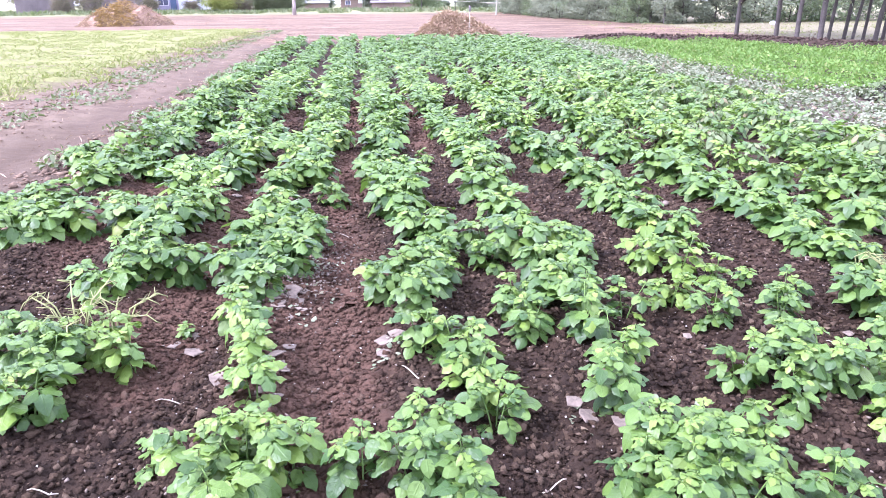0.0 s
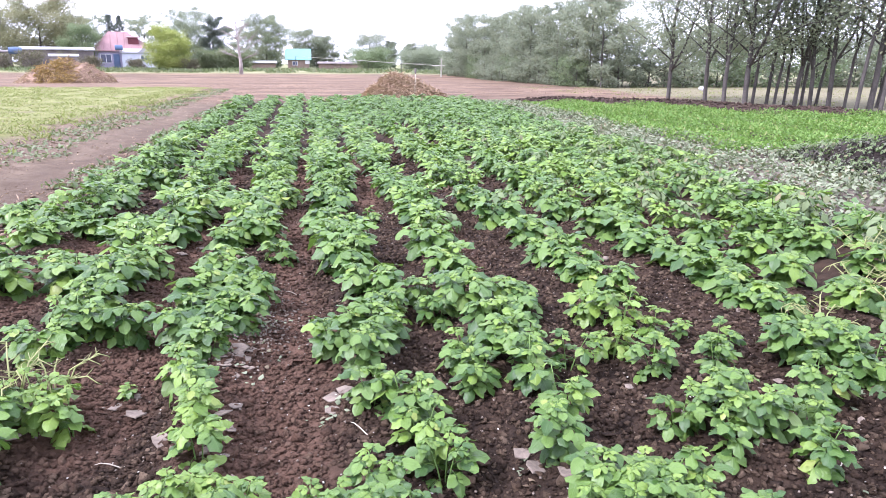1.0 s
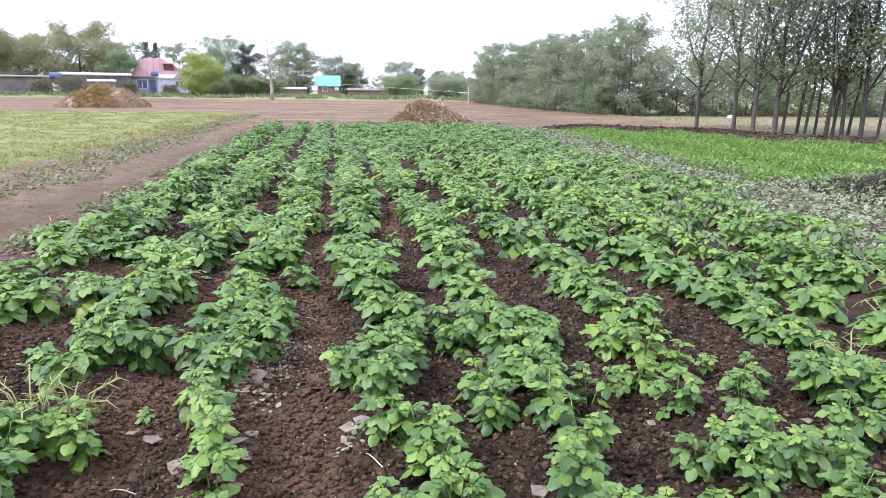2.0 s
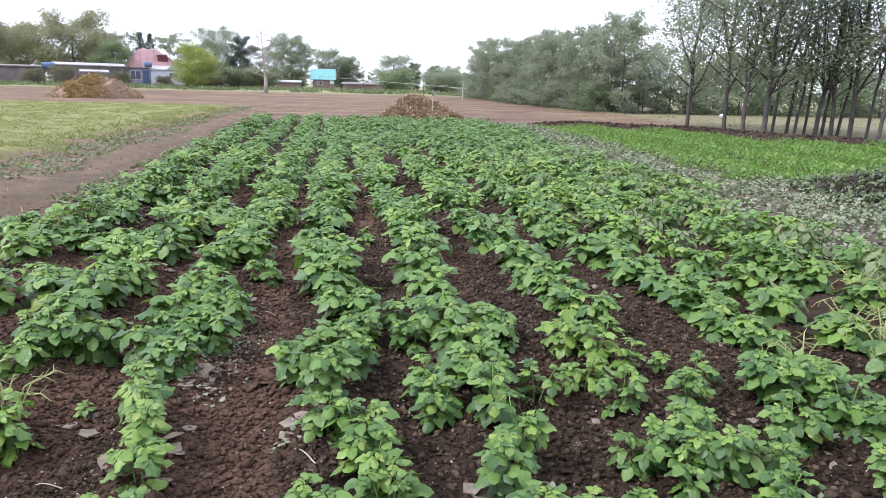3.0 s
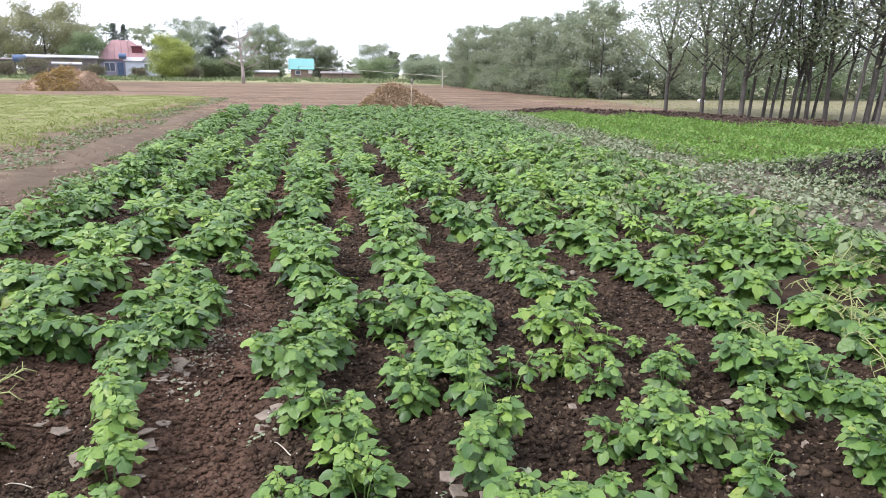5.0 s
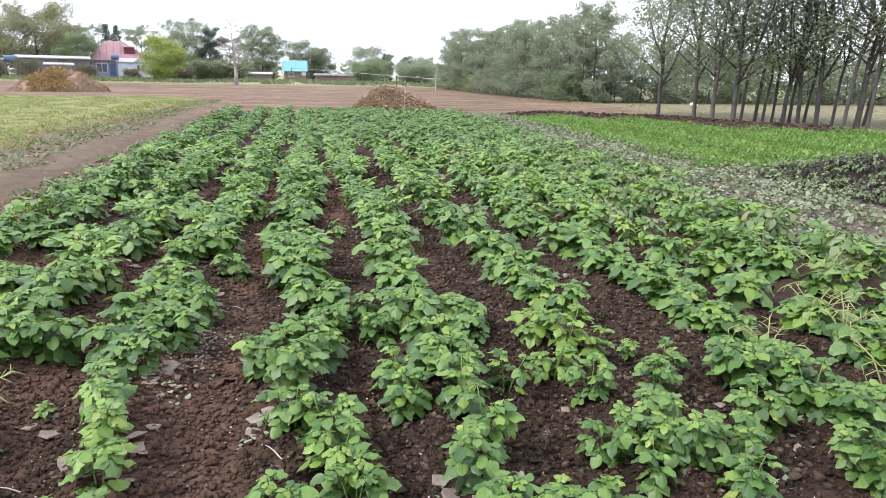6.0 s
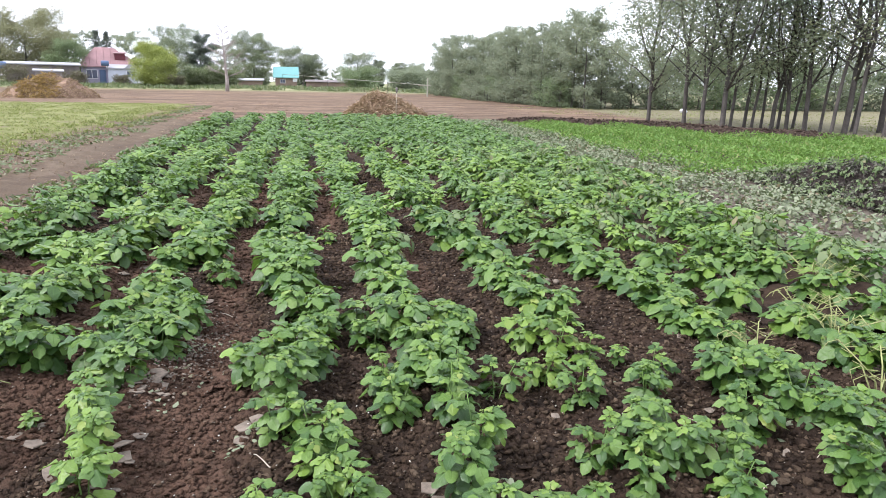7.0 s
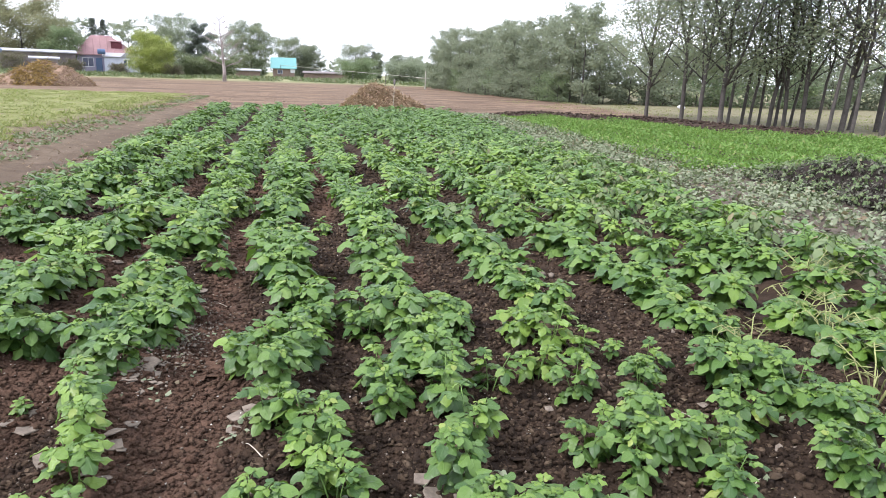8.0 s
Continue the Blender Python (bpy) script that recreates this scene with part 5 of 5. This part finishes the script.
def crust(seed, w):
    """A broken slab of dried soil: an uneven polygon with thickness and chipped rim."""
    rng = random.Random(seed)
    n = rng.randrange(5, 8)
    rim = [(math.cos(6.283 * k / n) * w * rng.uniform(0.5, 1.1), math.sin(6.283 * k / n) * w * rng.uniform(0.42, 0.95)) for k in range(n)]
    v = [(x, y, 0.0) for x, y in rim] + [(x * 0.97, y * 0.97, w * 0.07) for x, y in rim] + [(x * 0.9, y * 0.9, w * 0.09) for x, y in rim]
    f = [tuple(range(n))[::-1], tuple(range(2 * n, 3 * n))]
    for k in range(n):
        j = (k + 1) % n
        f += [(k, j, n + j, n + k), (n + k, n + j, 2 * n + j, 2 * n + k)]
    return mesh_of("soil_flake", v, f, M_CRUST)


def soil_flakes():
    rng = random.Random(91)
    spots = [(-0.68, 3.20, 0.075), (-0.77, 3.18, 0.06), (-0.74, 3.10, 0.05), (-0.84, 3.24, 0.04), (-0.23, 2.67, 0.06), (-0.18, 2.69, 0.05), (-0.23, 2.56, 0.045),
             (0.45, 2.00, 0.055), (0.43, 2.11, 0.05), (0.54, 1.90, 0.06), (1.08, 2.58, 0.03), (-1.08, 2.89, 0.04), (-1.17, 2.92, 0.03),
             (-1.03, 2.72, 0.06), (-0.66, 2.47, 0.045), (-0.68, 2.56, 0.05), (-0.88, 2.41, 0.05), (-1.41, 2.49, 0.045), (-1.04, 3.63, 0.045), (-0.59, 4.41, 0.05), (-0.72, 3.01, 0.04), (-0.80, 2.95, 0.035), (-0.66, 2.91, 0.03), (-0.72, 2.41, 0.045), (-1.13, 2.80, 0.05), (-1.27, 5.21, 0.05), (-1.17, 5.40, 0.04), (-0.61, 3.76, 0.03), (-0.70, 3.57, 0.03), (-0.57, 3.53, 0.025), (1.79, 2.53, 0.03), (1.87, 2.12, 0.03), (2.07, 3.24, 0.035)]
    spots += [(-0.71 + rng.gauss(0, 0.07), 3.10 + rng.gauss(0, 0.06), rng.uniform(0.028, 0.058)) for k in range(13)]
    spots += [(-0.66 + rng.gauss(0, 0.03), 2.42 + rng.gauss(0, 0.1), rng.uniform(0.03, 0.05)) for k in range(4)]
    for i, (x, y, w) in enumerate(spots):
        ob = new("soil_flake", crust(i, w * 1.08))
        ob.matrix_basis = pose(x, y, height(x, y) + 0.008, rng.uniform(-14, 14), rng.uniform(-14, 14), rng.uniform(0, 360))
        tagged(ob, "flat pale flake of dried soil crust lying on the soil", "soil flake", "flakes of dried soil")
    spots = [(-0.45, 3.11, 0.055), (-0.39, 3.15, 0.05), (0.22, 2.32, 0.045), (0.20, 2.02, 0.06), (0.29, 2.12, 0.04), (0.83, 2.22, 0.05), (1.58, 2.65, 0.06), (0.88, 2.89, 0.04), (1.51, 1.74, 0.05), (0.15, 2.65, 0.045)]
    for i, (x, y, w) in enumerate(spots):
        me = crust(50 + i, w)
        me.materials[0] = M_CLOD
        ob = new("soil_flake", me)
        ob.matrix_basis = pose(x, y, height(x, y) + 0.008, rng.uniform(-18, 18), rng.uniform(-18, 18), rng.uniform(0, 360))
        tagged(ob, "flat dark brown flake of soil between the rows", "soil flake", "flakes of dried soil")


soil_flakes()


def straws():
    rng = random.Random(92)
    spots = [(-0.14, 2.30, 0.09), (1.97, 1.99, 0.24), (1.91, 1.91, 0.14), (-0.43, 4.14, 0.1), (0.54, 2.01, 0.16), (0.62, 1.95, 0.14), (0.58, 2.05, 0.12), (-1.22, 1.69, 0.12),
             (-1.27, 1.83, 0.08), (1.66, 2.41, 0.1), (-0.49, 1.93, 0.07), (0.24, 1.69, 0.08), (-1.02, 2.31, 0.12), (0.10, 2.36, 0.06), (1.58, 1.88, 0.1), (2.15, 2.51, 0.12)]
    for x, y, w in spots:
        a = rng.uniform(0, 6.28)
        pts = [(math.cos(a) * w * s, math.sin(a) * w * s + 0.1 * w * math.sin(s * 5), 0.012 + 0.02 * math.sin(3 * s)) for s in (-0.5, -0.2, 0.1, 0.35, 0.5)]
        ob = new("dry_stalk", mesh_of("dry_stalk", *tube(pts, [0.0022, 0.0026, 0.0024, 0.002, 0.001], 5), M_TWIG, True))
        ob.matrix_basis = pose(x, y, height(x, y) + 0.012)
        tagged(ob, "short bleached dry stalk lying on the soil", "dry stalk", "dry stalks on the soil")


straws()


def dry_weed(x, y, tall, seed):
    rng = random.Random(seed)
    root = new("dry_weed")
    root.matrix_basis = pose(x, y, height(x, y))
    for k in range(8):
        a = 0.785 * k + rng.uniform(-0.4, 0.4)
        out = rng.uniform(0.4, 1.1)
        tip = Vector((math.cos(a) * out, math.sin(a) * out, 1.0)) * tall * rng.uniform(0.7, 1.1)
        mid = tip * 0.5 + Vector((0, 0, 0.06))
        bend = tip + Vector((math.cos(a), math.sin(a), -0.6)) * tall * 0.2
        shapes = [tube([(0, 0, -0.03), mid, tip, bend, bend + Vector((-math.sin(a), math.cos(a), -0.8)) * tall * 0.15], [0.0042, 0.0036, 0.003, 0.0022, 0.0012], 5)]
        for j in range(5):
            p = mid.lerp(tip, rng.uniform(0, 1))
            b = rng.uniform(0, 6.28)
            shapes.append(tube([p, p + Vector((math.cos(b), math.sin(b), 0.4)) * tall * 0.22], [0.0025, 0.001], 4))
        v, f = join(shapes)
        part("stem", mesh_of("dry_stem", v, f, M_DRYSTEM, True), root)
    tagged(root, "withered yellow plant with bare curling stems", "withered plant", "withered plants")


for i, (x, y, h) in enumerate(((-1.48, 2.70, 0.22), (-1.35, 2.76, 0.2), (2.24, 2.84, 0.22), (2.54, 2.36, 0.24), (2.73, 2.89, 0.26), (2.85, 3.28, 0.24), (3.41, 3.86, 0.26), (3.66, 3.90, 0.24))):
    dry_weed(x, y, h, 400 + i)


def stick():
    root = new("marker_stick")
    root.matrix_basis = pose(3.6, 25.8, height(3.6, 25.8))
    part("pole", mesh_of("pole", *tube([(0, 0, -0.1), (0.01, 0, 0.6), (0.03, 0, 1.16)], [0.014, 0.012, 0.010], 6), M_TWIG, True), root)
    part("cap", mesh_of("cap", *tube([(0.03, 0, 1.06), (0.03, 0, 1.12), (0.03, 0, 1.24), (0.03, 0, 1.28)], [0.02, 0.04, 0.04, 0.015], 10), M_DARK, True), root, None, "black cap")
    tagged(root, "thin stick with a black cap at the plot's end", "stick")


stick()


def potatoes():
    rng = random.Random(95)
    for x, y in ((1.83, 4.54), (1.78, 4.60), (1.98, 5.38)):
        bm = bmesh.new()
        bmesh.ops.create_icosphere(bm, subdivisions=3, radius=0.022)
        for q in bm.verts:
            q.co = Vector((q.co.x * 1.35, q.co.y, q.co.z * 0.85)) * (1 + 0.15 * noise.noise(q.co * 30 + Vector((x, y, 0))))
        me = bpy.data.meshes.new("potato")
        bm.to_mesh(me)
        bm.free()
        me.materials.append(M_CRUST)
        me.polygons.foreach_set("use_smooth", np.ones(len(me.polygons), bool))
        ob = new("potato", me)
        ob.matrix_basis = pose(x, y, height(x, y) + 0.02, 0, 0, rng.uniform(0, 360))
        tagged(ob, "pale earthy potato lying in a furrow", "potato", "potatoes on the soil")


potatoes()


def white_sack():
    bm = bmesh.new()
    bmesh.ops.create_icosphere(bm, subdivisions=3, radius=0.17)
    for q in bm.verts:
        q.co = Vector((q.co.x * 1.4, q.co.y, max(q.co.z, -0.15) * 0.8)) * (1 + 0.3 * noise.noise(q.co * 5))
    me = bpy.data.meshes.new("white_sack")
    bm.to_mesh(me)
    bm.free()
    me.materials.append(M_WHITE)
    ob = new("white_sack", me)
    ob.matrix_basis = pose(23.1, 38.6, height(23.1, 38.6) + 0.1)
    tagged(ob, "white filled sack lying among the trees", "sack")


white_sack()


def litter():
    """Fallen grey leaflets and chips in the furrows."""
    rng = random.Random(97)
    places = []
    for cx, cy, spread, n in ((-0.62, 3.62, 0.12, 60), (-0.72, 3.16, 0.12, 40), (-0.20, 2.52, 0.06, 20), (0.56, 2.02, 0.14, 24), (0.40, 6.3, 0.15, 14), (0.95, 6.2, 0.2, 20), (1.75, 2.3, 0.3, 20)):
        for i in range(n):
            x, y = rng.gauss(cx, spread), rng.gauss(cy, spread)
            e = Euler((rng.uniform(-0.4, 0.4), rng.uniform(-0.4, 0.4), rng.uniform(0, 6.28)))
            places.append((0, np.array(Matrix.LocRotScale((x, y, height(x, y) + crumble(x, y) + 0.014), e, (rng.uniform(0.5, 1.0),) * 3))))
    shape = leaflet(Vector((0, 0, 0)), Vector((1, 0, 0)), Vector((0, 0, 1)), 0.045, 0.3, -0.4, 1.0, True)[:2]
    tagged(new("fallen_leaves", gather("fallen_leaves", [shape], places, M_WILT)), "grey dried leaflets fallen on the soil", "fallen leaves", kind="stuff")


litter()
for x, y, size in ((-1.07, 2.87, 0.42), (-0.99, 1.91, 0.5), (-1.09, 1.56, 0.5), (0.23, 6.12, 0.6), (1.66, 3.10, 0.55), (-1.09, 4.29, 0.5), (0.21, 6.36, 0.5)):
    potato_plant(x, y, size, stems=1, young=0.6, tall=0.2, lean=0.2, label="small pale potato shoot alone on the soil")
